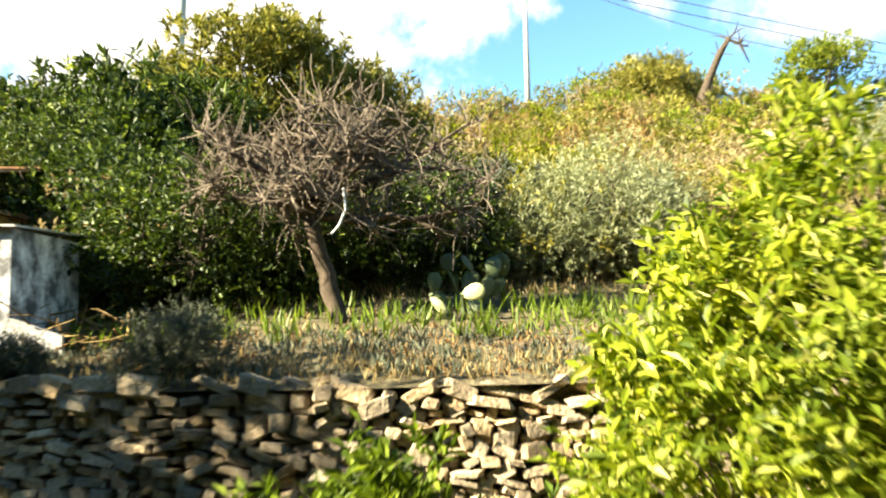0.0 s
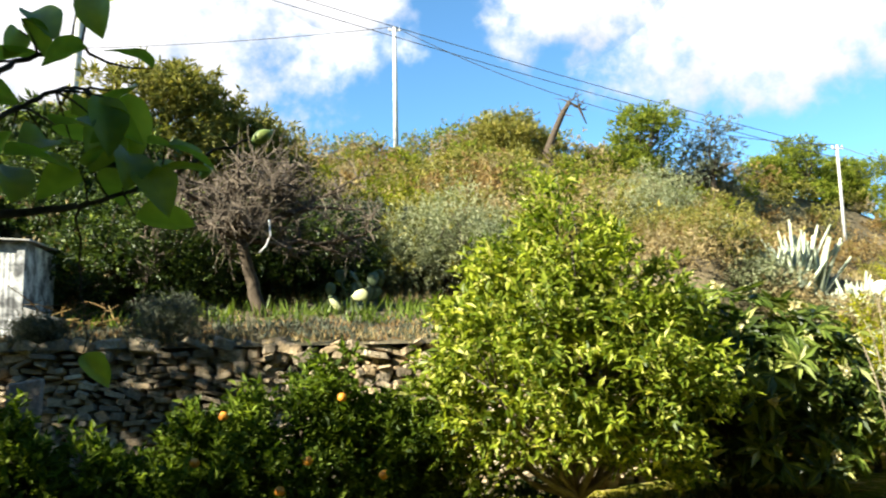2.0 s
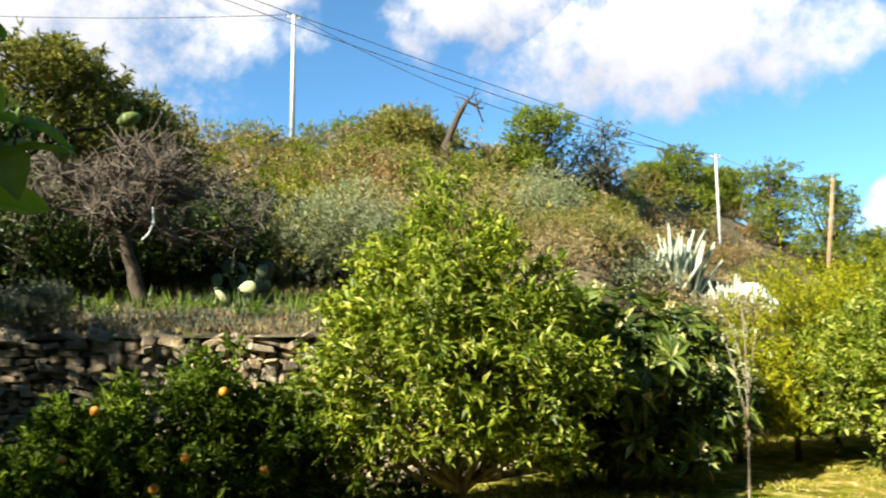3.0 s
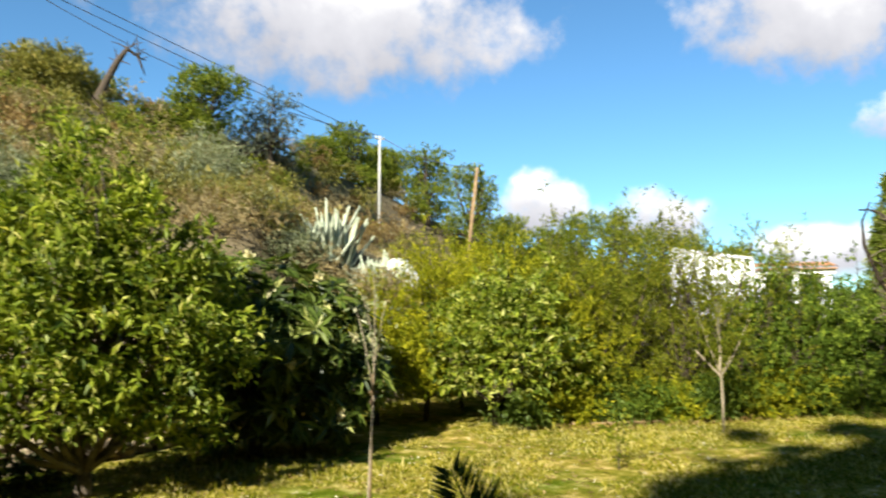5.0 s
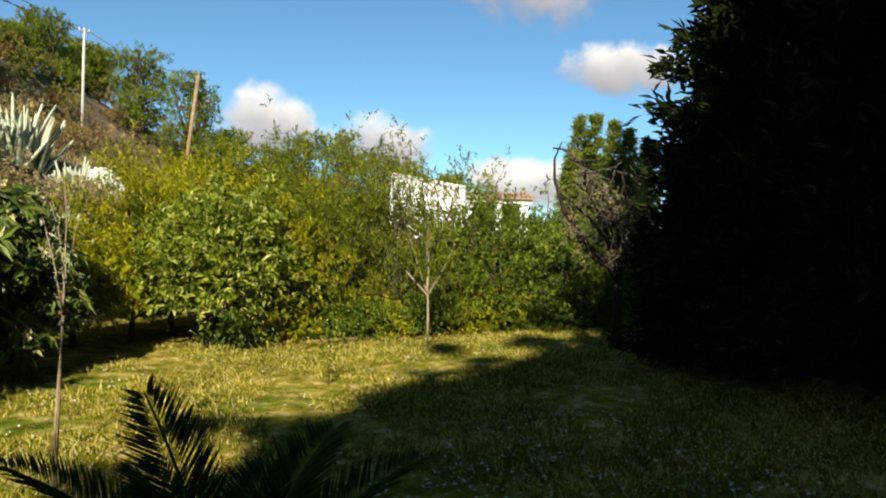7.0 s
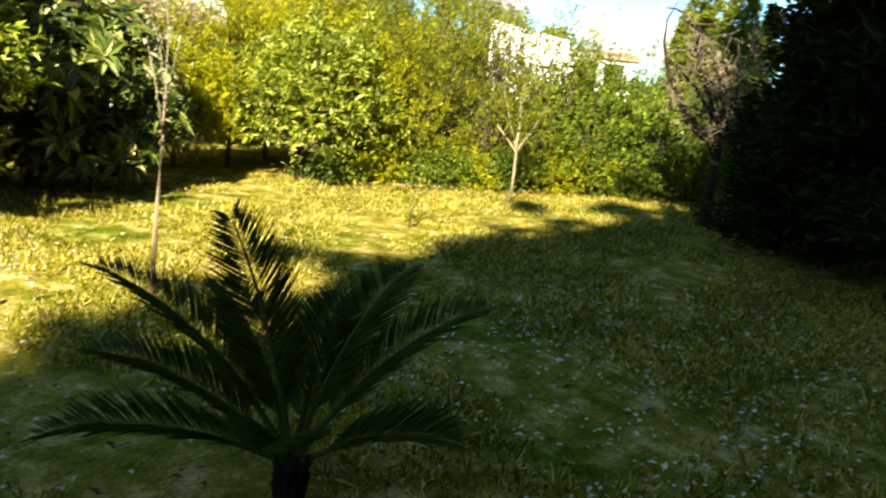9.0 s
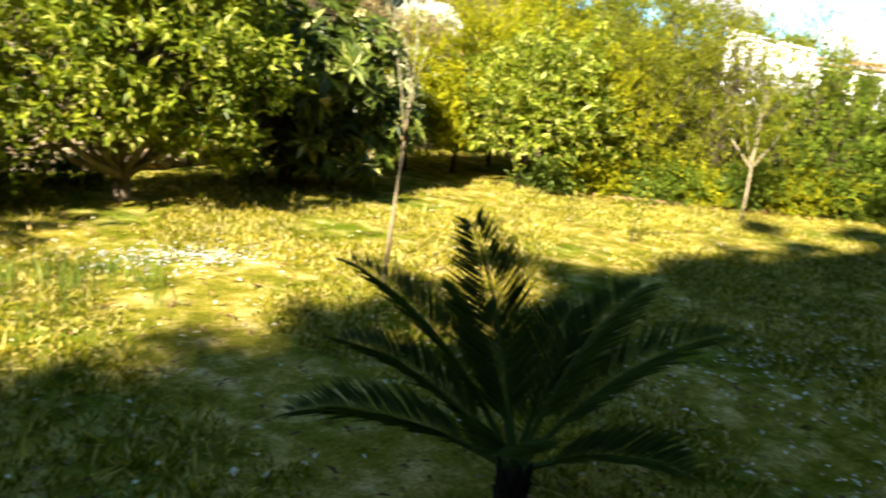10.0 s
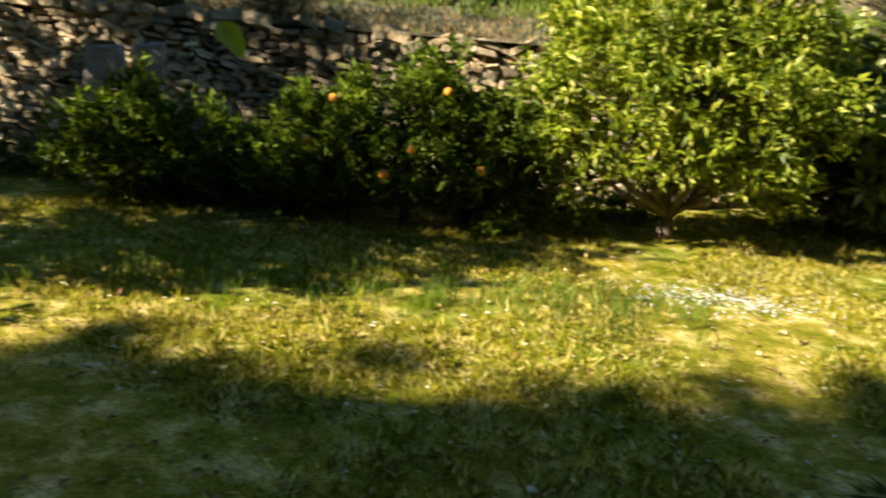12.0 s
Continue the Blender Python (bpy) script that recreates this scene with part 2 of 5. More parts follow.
class Mesh:
    """Collects vertices and faces from arrays."""

    def __init__(self):
        self.v, self.f, self.count = [], [], 0

    def add(self, verts, faces):
        verts = np.asarray(verts, float).reshape(-1, 3)
        self.f.extend([tuple(int(i) + self.count for i in q) for q in faces])
        self.v.append(verts)
        self.count += len(verts)
        return self

    def grid_faces(self, verts, faces):
        """Faces as an integer array, all with the same number of corners."""
        self.f.extend((np.asarray(faces) + self.count).tolist())
        self.v.append(np.asarray(verts, float).reshape(-1, 3))
        self.count += len(self.v[-1])
        return self

    def data(self, name, mat, smooth=False):
        me = bpy.data.meshes.new(name)
        me.from_pydata(np.concatenate(self.v).tolist(), [], self.f)
        me.materials.append(mat)
        if smooth:
            me.polygons.foreach_set("use_smooth", [True] * len(me.polygons))
        me.update()
        return me


def thing(name, at, label, category, group="", kind="", turn=0.0):
    e = new(name)
    e.empty_display_size = 0.1
    e.matrix_basis = pose(*at, 0, 0, turn)
    return tagged(e, label, category, group, kind)


def part(name, mesh, mat, parent, label="", smooth=False, kind=""):
    ob = new(name, mesh.data(name, mat, smooth))
    ob.parent = parent
    return tagged(ob, label, kind=kind)


def solo(name, mesh, mat, label, category, kind="", smooth=False, at=(0, 0, 0), group=""):
    ob = new(name, mesh.data(name, mat, smooth))
    ob.location = at
    return tagged(ob, label, category, group, kind)


def unit(v):
    return v / (np.linalg.norm(v, axis=-1, keepdims=True) + 1e-9)


def tube(mesh, pts, radii, sides=6):
    pts, radii = np.asarray(pts, float), np.asarray(radii, float)
    d = unit(np.gradient(pts, axis=0))
    ref = np.array([0.0, 0.0, 1.0]) if abs(d[:, 2]).mean() < 0.8 else np.array([1.0, 0.0, 0.0])
    a = unit(np.cross(d, ref))
    b = np.cross(d, a)
    th = np.linspace(0, 2 * np.pi, sides, endpoint=False)
    ring = a[:, None] * np.cos(th)[None, :, None] + b[:, None] * np.sin(th)[None, :, None]
    v = pts[:, None] + ring * radii[:, None, None]
    k = len(pts)
    i, j = np.meshgrid(np.arange(k - 1), np.arange(sides), indexing="ij")
    q = np.stack([i * sides + j, i * sides + (j + 1) % sides, (i + 1) * sides + (j + 1) % sides, (i + 1) * sides + j], -1).reshape(-1, 4)
    n0 = mesh.count
    mesh.grid_faces(v.reshape(-1, 3), q)
    mesh.f.append(tuple(n0 + (k - 1) * sides + j for j in range(sides)))
    mesh.f.append(tuple(n0 + j for j in reversed(range(sides))))
    return mesh


def bent(a, b, sag=0.15, n=6, seed=None):
    """A wavering line from a to b."""
    r = seed or rng
    a, b = np.asarray(a, float), np.asarray(b, float)
    t = np.linspace(0, 1, n)[:, None]
    size = np.linalg.norm(b - a)
    off = r.normal(0, sag * size * 0.4, 3) * 4 * t * (1 - t)
    return a + (b - a) * t + off + r.normal(0, sag * size * 0.06, (n, 3)) * np.sin(t * np.pi)


def leaves(mesh, base, tip_dir, up, length, width, fold=0.25):
    """Many pointed, folded leaves: base points, directions, lengths."""
    base, tip_dir = np.asarray(base, float), unit(np.asarray(tip_dir, float))
    k = len(base)
    length = np.broadcast_to(np.asarray(length, float), (k,))[:, None]
    width = np.broadcast_to(np.asarray(width, float), (k,))[:, None]
    side = unit(np.cross(tip_dir, up))
    nrm = np.cross(side, tip_dir)
    mid = base + tip_dir * length * 0.45 + nrm * width * fold
    tip = base + tip_dir * length - nrm * length * 0.08
    v = np.stack([base, mid - side * width * 0.5 , tip, mid + side * width * 0.5], 1)
    i = np.arange(k)[:, None] * 4
    f = np.concatenate([i + np.array([[0, 1, 2]]), i + np.array([[0, 2, 3]])], 0)
    mesh.grid_faces(v.reshape(-1, 3), f)
    return mesh


def blob_points(blobs, k, r, shell=0.55, gap=0.0, gap_scale=1.6):
    """Points in the outer part of a set of ellipsoids (x, y, z, rx, ry, rz), with gaps where noise is low; and outward directions."""
    blobs = np.asarray(blobs, float)
    w = np.prod(blobs[:, 3:], 1) ** (2 / 3)
    pick = r.choice(len(blobs), k * 2, p=w / w.sum())
    d = unit(r.normal(size=(k * 2, 3)))
    rad = shell + (1.08 - shell) * r.random(k * 2) ** 0.6
    c, s = blobs[pick, :3], blobs[pick, 3:]
    p = c + d * s * rad[:, None]
    if gap:
        ph = r.random(3) * 20
        keep = np.array([noise.noise(Vector(q * gap_scale + ph)) for q in p]) > -0.45 + gap
        p, d = p[keep], d[keep]
    return p[:k], d[:k]


def sprigs(mesh, p, out, r, per=8, twig=0.16, length=0.08, width=0.035, up=0.4, spread=0.9, hang=0.0):
    """Sprigs of leaves round the points p that grow outwards."""
    k = len(p)
    axis = unit(out + np.array([0, 0, up]) + r.normal(0, 0.45, (k, 3)))
    t = r.random((k, per, 1))
    base = p[:, None] + axis[:, None] * t * twig
    d = axis[:, None] * 0.6 + r.normal(0, spread, (k, per, 3)) * 0.75 + np.array([0, 0, -hang])
    size = (0.65 + 0.6 * r.random((k, per))).reshape(-1)
    leaves(mesh, base.reshape(-1, 3), d.reshape(-1, 3), unit(r.normal(0, 0.5, (k * per, 3)) + np.array([0, 0, 1.0])), length * size, width * size)
    return mesh


def skeleton_of(blobs, foot, fork, r, trunk_r, mesh_trunk, limbs_per=3, lean=0.1):
    """A trunk to the fork, and limbs from it into every clump."""
    tr = bent(foot, fork, lean, 7, r)
    tube(mesh_trunk, tr, np.linspace(trunk_r * 1.25, trunk_r * 0.85, 7), 9)
    limbs = []
    for b in np.asarray(blobs, float):
        for _ in range(limbs_per):
            end = b[:3] + unit(r.normal(size=3)) * b[3:] * 0.75
            m = Mesh()
            line = bent(fork, end, 0.2, 7, r)
            tube(m, line, np.linspace(trunk_r * 0.55, trunk_r * 0.09, 7), 6)
            for _ in range(3):
                s = line[r.integers(3, 6)]
                tube(m, bent(s, s + unit(r.normal(size=3) + (0, 0, 0.3)) * b[3:].mean() * 0.6, 0.2, 5, r), np.linspace(trunk_r * 0.16, trunk_r * 0.04, 5), 4)
            limbs.append(m)
    return limbs


def leafy_tree(name, at, blobs, count, leaf_mat, label, category, fork=(0, 0, 0.5), trunk_r=0.06, length=0.08, width=0.035,
               per=8, twig=0.16, gap=0.0, seed=1, bark=None, limbs_per=2, hang=0.0, up=0.4, shell=0.5, group="", gap_scale=1.6):
    r = np.random.default_rng(seed)
    t = thing(name, at, label, category, group)
    tm = Mesh()
    limbs = skeleton_of(blobs, (0, 0, -0.05), fork, r, trunk_r, tm, limbs_per)
    part("trunk", tm, bark or M_BARK, t, smooth=True)
    for m in limbs:
        part("limb", m, bark or M_BARK, t, smooth=True)
    c = Mesh()
    p, d = blob_points(blobs, count // per, r, shell, gap, gap_scale)
    sprigs(c, p, d, r, per, twig, length, width, up, hang=hang)
    part("crown", c, leaf_mat, t)
    return t


def bush_blobs(r, w, h, k=9, flat=1.0):
    out = []
    for _ in range(k):
        a, q = r.random() * 2 * np.pi, r.random() ** 0.6
        z = h * (0.22 + 0.55 * r.random()) * (1.08 - 0.45 * q * q)
        s = 0.22 + 0.16 * r.random()
        out.append((math.cos(a) * q * w * 0.36, math.sin(a) * q * w * 0.36 * flat, z, w * s, w * s, h * s))
    return out


# ------------------------------------------------------------------ lie of the land
WALL = [(-40.0, 9.2), (-7.0, 8.6), (-0.9, 8.35), (2.4, 8.8), (6.0, 10.7), (11.0, 12.2), (20.0, 13.5), (60.0, 20.0), (260.0, 60.0)]
RIDGE = [(-180, 6, 45), (-60, 10, 40), (-25, 14.2, 40), (-12, 14.6, 40), (0, 14.4, 42), (12, 14.2, 42), (20, 13.2, 44), (27, 11.2, 48),
         (33, 9.2, 56), (40, 5.4, 62), (48, 4.0, 75), (56, 2.4, 90), (70, 1.0, 120), (180, 0.6, 120)]


def wall_y(x):
    return float(np.interp(x, [p[0] for p in WALL], [p[1] for p in WALL]))


def hill_z(x, y):
    """The height of the hillside behind the wall."""
    az, r = math.degrees(math.atan2(x, y)), math.hypot(x, y)
    el = np.interp(az, [q[0] for q in RIDGE], [q[1] for q in RIDGE])
    far = np.interp(az, [q[0] for q in RIDGE], [q[2] for q in RIDGE])
    foot = float(np.interp(x, [4.0, 8.0, 14.0], [1.62, 1.5, 0.1]))
    near = math.hypot(x, wall_y(x))
    top = 1.55 + far * math.tan(radians(el))
    run = max(6.0, far - near)
    t = (r - near) / run
    if t <= 1.0:
        t = max(t, 0.0)
        z = foot + (top - foot) * (0.52 * t + 0.48 * t * t)
        z += float(np.interp(x, [3.0, 5.0, 9.0, 13.0], [0.0, 1.15, 1.05, 0.0])) * min(1.0, max(0.0, y - wall_y(x)) / 0.8)
        z += 0.35 * min(1.0, t * 4) * noise.noise(Vector((x * 0.25, y * 0.25, 0))) + 0.5 * t * noise.noise(Vector((x * 0.09, y * 0.09, 3)))
    else:
        z = max(top - (t - 1) * run * 0.12, -1.0)
    return float(z)


def flat_grid(xs, ys, height):
    m = Mesh()
    v = [(x, y, height(x, y)) for y in ys for x in xs]
    i, j = np.meshgrid(np.arange(len(ys) - 1), np.arange(len(xs) - 1), indexing="ij")
    w = len(xs)
    m.grid_faces(v, np.stack([i * w + j, i * w + j + 1, (i + 1) * w + j + 1, (i + 1) * w + j], -1).reshape(-1, 4))
    return m


far_steps = [12, 16, 24, 40, 80, 200, 600, 2500]
xs = [-v for v in reversed(far_steps)] + list(np.linspace(-10, 11, 85)) + far_steps
ys = [-v for v in reversed(far_steps)] + list(np.linspace(-10, 11, 85)) + far_steps
solo("ground", flat_grid(xs, ys, lambda x, y: 0.025 * noise.noise(Vector((x * 1.1, y * 1.1, 0))) if abs(x) < 12 and abs(y) < 12 else 0.0),
     M_GROUND, "rough garden lawn of short grass, moss and bare soil", "ground", "structure", smooth=True)

hx = list(np.linspace(-60, -12, 25)) + list(np.linspace(-11, 16, 80)) + list(np.linspace(17, 60, 40)) + [70, 85, 100, 130, 170, 220]
hv = list(np.linspace(0, 8, 26)) + list(np.linspace(8.5, 40, 50)) + [45, 50, 58, 70, 90, 130]
hm = Mesh()
verts = [(x, wall_y(x) + 0.1 + v, hill_z(x, wall_y(x) + 0.1 + v)) for v in hv for x in hx]
i, j = np.meshgrid(np.arange(len(hv) - 1), np.arange(len(hx) - 1), indexing="ij")
w = len(hx)
hm.grid_faces(verts, np.stack([i * w + j, i * w + j + 1, (i + 1) * w + j + 1, (i + 1) * w + j], -1).reshape(-1, 4))
solo("hillside_ground", hm, M_HILL, "dry stony hillside with sparse straw-coloured grass", "hillside", "structure", smooth=True)


def sky_backdrop():
    """A far dome that carries the clouds; between them it is clear."""
    m, n, l, b = nodes_of("cloud")
    n.remove(b)

    def mth(op, *vals, clamp=False):
        x = n.new("ShaderNodeMath")
        x.operation, x.use_clamp = op, clamp
        for s, v in zip(x.inputs, vals):
            if isinstance(v, (int, float)):
                s.default_value = v
            else:
                l.new(v, s)
        return x.outputs[0]
    tc = n.new("ShaderNodeTexCoord")
    sp = n.new("ShaderNodeSeparateXYZ")
    nv = n.new("ShaderNodeVectorMath")
    nv.operation = "NORMALIZE"
    l.new(tc.outputs["Object"], nv.inputs[0])
    l.new(nv.outputs["Vector"], sp.inputs[0])
    az = mth("MULTIPLY", mth("ARCTAN2", sp.outputs["X"], sp.outputs["Y"]), 57.29578)
    el = mth("MULTIPLY", mth("ARCSINE", sp.outputs["Z"]), 57.29578)
    nz = n.new("ShaderNodeTexNoise")
    nz.inputs["Scale"].default_value, nz.inputs["Detail"].default_value, nz.inputs["Roughness"].default_value = 7.0, 8.0, 0.55
    l.new(nv.outputs["Vector"], nz.inputs["Vector"])
    cover, shade = None, None
    # heading, height, half width, half height of the cloud masses, in degrees
    for a, e, ra, re in CLOUDS:
        q = mth("ADD", mth("POWER", mth("ABSOLUTE", mth("DIVIDE", mth("SUBTRACT", az, a), ra)), 2.0),
                mth("POWER", mth("ABSOLUTE", mth("DIVIDE", mth("SUBTRACT", el, e), re)), 2.0))
        c = mth("SUBTRACT", 1.0, q)
        s = mth("DIVIDE", mth("SUBTRACT", el, e - re), 2 * re)
        if cover is None:
            cover, shade = c, s
        else:
            pick = mth("GREATER_THAN", c, cover)
            shade = mth("ADD", mth("MULTIPLY", s, pick), mth("MULTIPLY", shade, mth("SUBTRACT", 1.0, pick)))
            cover = mth("MAXIMUM", cover, c)
    fz = n.new("ShaderNodeTexNoise")
    fz.inputs["Scale"].default_value, fz.inputs["Detail"].default_value, fz.inputs["Roughness"].default_value = 26.0, 8.0, 0.6
    l.new(nv.outputs["Vector"], fz.inputs["Vector"])
    d = mth("ADD", mth("MAXIMUM", cover, -2.0), mth("ADD", mth("MULTIPLY", mth("SUBTRACT", nz.outputs["Fac"], 0.5), 2.5), mth("MULTIPLY", mth("SUBTRACT", fz.outputs["Fac"], 0.5), 1.8)))
    mr = n.new("ShaderNodeMapRange")
    mr.interpolation_type = "SMOOTHSTEP"
    mr.inputs["From Min"].default_value, mr.inputs["From Max"].default_value = -0.15, 0.85
    l.new(d, mr.inputs["Value"])
    r = ramp_node(n, [(0.08, (0.4, 0.4, 0.45)), (0.5, (0.6, 0.59, 0.63)), (0.85, (1.0, 0.98, 0.96))])
    l.new(mth("ADD", shade, mth("MULTIPLY", mth("SUBTRACT", nz.outputs["Fac"], 0.5), 1.2)), r.inputs["Fac"])
    em, tr, ms = n.new("ShaderNodeEmission"), n.new("ShaderNodeBsdfTransparent"), n.new("ShaderNodeMixShader")
    em.inputs["Strength"].default_value = 0.36
    l.new(r.outputs["Color"], em.inputs["Color"])
    l.new(mr.outputs["Result"], ms.inputs["Fac"])
    l.new(tr.outputs["BSDF"], ms.inputs[1])
    l.new(em.outputs["Emission"], ms.inputs[2])
    l.new(ms.outputs["Shader"], n["Material Output"].inputs["Surface"])
    g = Mesh()
    A, E = np.radians(np.linspace(-75, 85, 81)), np.radians(np.linspace(-1, 60, 31))
    v = [(2400 * math.sin(a) * math.cos(e), 2400 * math.cos(a) * math.cos(e), 2400 * math.sin(e)) for e in E for a in A]
    i, j = np.meshgrid(np.arange(len(E) - 1), np.arange(len(A) - 1), indexing="ij")
    g.grid_faces(v, np.stack([i * 81 + j, i * 81 + j + 1, (i + 1) * 81 + j + 1, (i + 1) * 81 + j], -1).reshape(-1, 4))
    solo("backdrop", g, m, "blue sky with white and grey cumulus clouds", "sky", "structure", smooth=True, at=(0, 0, 1.5))


CLOUDS = [(-22, 24, 25, 12), (-2, 26, 7, 3.5), (18, 24.8, 10, 5.2), (30, 21.8, 16, 6.0), (64, 20.5, 8.5, 5.2), (71.5, 12.2, 5, 1.9),
          (45.5, 7.6, 3.8, 2.8), (53.5, 6.4, 4.4, 2.5), (66, 4.0, 7, 1.8)]
sky_backdrop()
# ------------------------------------------------------------------ placing


def polar(az, dist, z=0.0):
    return ((dist + 0.3) * math.sin(radians(az)), (dist + 0.3) * math.cos(radians(az)), z)


def spot(az, el, dist):
    return np.array(polar(az, dist, 1.55 + dist * math.tan(radians(el))))


def near(az, el, dist):
    """A point by its heading, height and distance from the spot where the path begins to turn."""
    return np.array((dist * math.sin(radians(az)), 0.35 + dist * math.cos(radians(az)), 1.55 + dist * math.tan(radians(el))))


def on_hill(az, dist):
    x, y, _ = polar(az, dist)
    return (x, y, hill_z(x, y) - 0.03)


def box(mesh, x0, y0, z0, x1, y1, z1):
    v = [(x, y, z) for z in (z0, z1) for y in (y0, y1) for x in (x0, x1)]
    return mesh.add(v, [(0, 2, 3, 1), (4, 5, 7, 6), (0, 1, 5, 4), (2, 6, 7, 3), (0, 4, 6, 2), (1, 3, 7, 5)])


def ball(mesh, c, rx, ry, rz, seg=10, rings=7, point=0.0):
    """A fruit or pad; point draws out its ends."""
    th, ph = np.linspace(0, 2 * np.pi, seg, endpoint=False), np.linspace(0, np.pi, rings)
    v = []
    for p in ph:
        for t in th:
            v.append((c[0] + rx * math.sin(p) * math.cos(t), c[1] + ry * math.sin(p) * math.sin(t), c[2] + rz * math.cos(p) * (1 + point * abs(math.cos(p)) ** 8)))
    i, j = np.meshgrid(np.arange(rings - 1), np.arange(seg), indexing="ij")
    return mesh.grid_faces(v, np.stack([i * seg + j, (i + 1) * seg + j, (i + 1) * seg + (j + 1) % seg, i * seg + (j + 1) % seg], -1).reshape(-1, 4))


# ------------------------------------------------------------------ trees on the lawn
orange_tree = leafy_tree("orange_tree", (1.9, 7.35, 0), [(0, -0.3, 1.35, 1.15, 1.1, 0.72), (-0.6, -0.45, 1.3, 0.8, 0.75, 0.65), (0.42, -0.4, 1.25, 0.8, 0.8, 0.65), (0.05, -0.15, 2.1, 0.8, 0.75, 0.55), (-0.6, -0.25, 1.85, 0.6, 0.6, 0.5), (0.62, -0.25, 1.8, 0.6, 0.6, 0.5),
                          (0.0, -0.1, 2.45, 0.42, 0.42, 0.42), (-0.1, -0.1, 2.75, 0.26, 0.26, 0.36), (-0.4, -0.1, 2.2, 0.5, 0.5, 0.42), (-0.9, -0.35, 0.95, 0.45, 0.45, 0.42), (0.72, -0.2, 0.75, 0.45, 0.45, 0.4), (0.38, -0.2, 2.1, 0.55, 0.5, 0.5)], 27000, M_CITRUS,
                         "bright yellow-green citrus tree with a round crown on the lawn", "tree", (0.03, 0, 0.2), 0.07, 0.1, 0.037, seed=3, bark=M_TWIG, shell=0.35, gap=0.36, gap_scale=2.6, limbs_per=3)
small_citrus = leafy_tree("citrus_tree", (-0.45, 6.9, 0), [(0, 0, 0.7, 0.6, 0.5, 0.45), (-0.65, 0, 0.6, 0.5, 0.45, 0.4), (0.65, 0.1, 0.65, 0.5, 0.45, 0.4), (0.1, 0.1, 1.05, 0.28, 0.28, 0.4), (0.3, 0, 1.25, 0.16, 0.16, 0.25),
                           (-0.4, 0.1, 0.95, 0.25, 0.25, 0.25), (-0.95, 0.1, 0.75, 0.25, 0.25, 0.3), (0.8, 0.1, 0.95, 0.2, 0.2, 0.25)], 13000, M_CITRUS_DARK,
                          "low dark green orange tree below the stone wall", "tree", (0, 0, 0.4), 0.04, 0.09, 0.035, seed=5, gap=0.3, gap_scale=3.0, shell=0.2, up=0.8)
leafy_tree("citrus_tree", (-2.75, 7.0, 0), [(0, 0, 0.5, 0.55, 0.45, 0.42), (0.35, 0, 0.5, 0.38, 0.35, 0.36), (-0.4, 0, 0.45, 0.4, 0.4, 0.36), (-0.05, 0, 0.85, 0.12, 0.12, 0.28), (-0.25, 0, 0.7, 0.22, 0.22, 0.22), (0.25, 0, 0.72, 0.18, 0.18, 0.2)], 8000, M_CITRUS_DARK,
           "small dark green citrus bush in front of the stone wall", "tree", (0, 0, 0.3), 0.035, 0.1, 0.04, seed=6, gap=0.25, gap_scale=3.0, shell=0.2, up=0.8)
for k, (x, y, wd, ht) in enumerate([(-1.35, 7.15, 1.2, 0.85), (0.6, 7.3, 1.2, 1.0), (-2.2, 7.5, 0.9, 0.6)]):
    leafy_tree("citrus_tree", (x, y, 0), bush_blobs(np.random.default_rng(160 + k), wd, ht, 8), 6000, M_CITRUS_DARK, "low dark green citrus shoots below the stone wall", "tree", (0, 0, 0.25), 0.03, 0.09, 0.035, seed=165 + k, gap=0.25, gap_scale=3.0, shell=0.2, up=0.8)
# dark plants added to stand for the shade along the wall foot
for k in range(16):
    r = np.random.default_rng(170 + k)
    x = -6.0 + 0.5 * k + r.normal(0, 0.1)
    leafy_tree("ground_plant", (x, min(7.95, wall_y(x) - 0.3) - 0.25 * r.random(), 0), bush_blobs(r, 0.6, 0.22 + 0.2 * r.random(), 5), 900, M_SHADED_LEAF, "low dark plants added for the shade at the wall foot", "plant", (0, 0, 0.05), 0.008, 0.07, 0.03, seed=190 + k, limbs_per=1, group="weeds below the wall")
for x, z, y in ((0.05, 0.75, -0.55), (-0.62, 1.08, -0.3), (-0.8, 0.75, -0.45), (0.3, 1.2, -0.3), (-0.15, 0.55, -0.62), (0.62, 0.62, -0.5)):
    m = Mesh()
    ball(m, (x, y, z), 0.038, 0.038, 0.037, 12, 8)
    part("orange_fruit", m, M_FRUIT, small_citrus, "ripe orange", True)


def rosette_tree(name, at, blobs, count, mat, label, category, length, width, seed):
    """A tree whose long leaves stand in whorls at the ends of its twigs."""
    r = np.random.default_rng(seed)
    t = thing(name, at, label, category)
    tm = Mesh()
    limbs = skeleton_of(blobs, (0, 0, -0.05), (0, 0, 0.5), r, 0.07, tm, 2)
    part("trunk", tm, M_BARK, t, smooth=True)
    for m in limbs:
        part("limb", m, M_BARK, t, smooth=True)
    p, d = blob_points(blobs, count, r, 0.45)
    c = Mesh()
    axis = unit(d + np.array([0, 0, 0.5]) + r.normal(0, 0.3, (len(p), 3)))
    for k in range(9):
        side = unit(np.cross(axis, unit(r.normal(size=(len(p), 3)))))
        q = unit(side + axis * 0.35 + np.array([0, 0, -0.25]))
        size = 0.7 + 0.5 * r.random(len(p))
        leaves(c, p, q, axis, length * size, width * size, 0.2)
    part("crown", c, mat, t)
    return t, p, axis


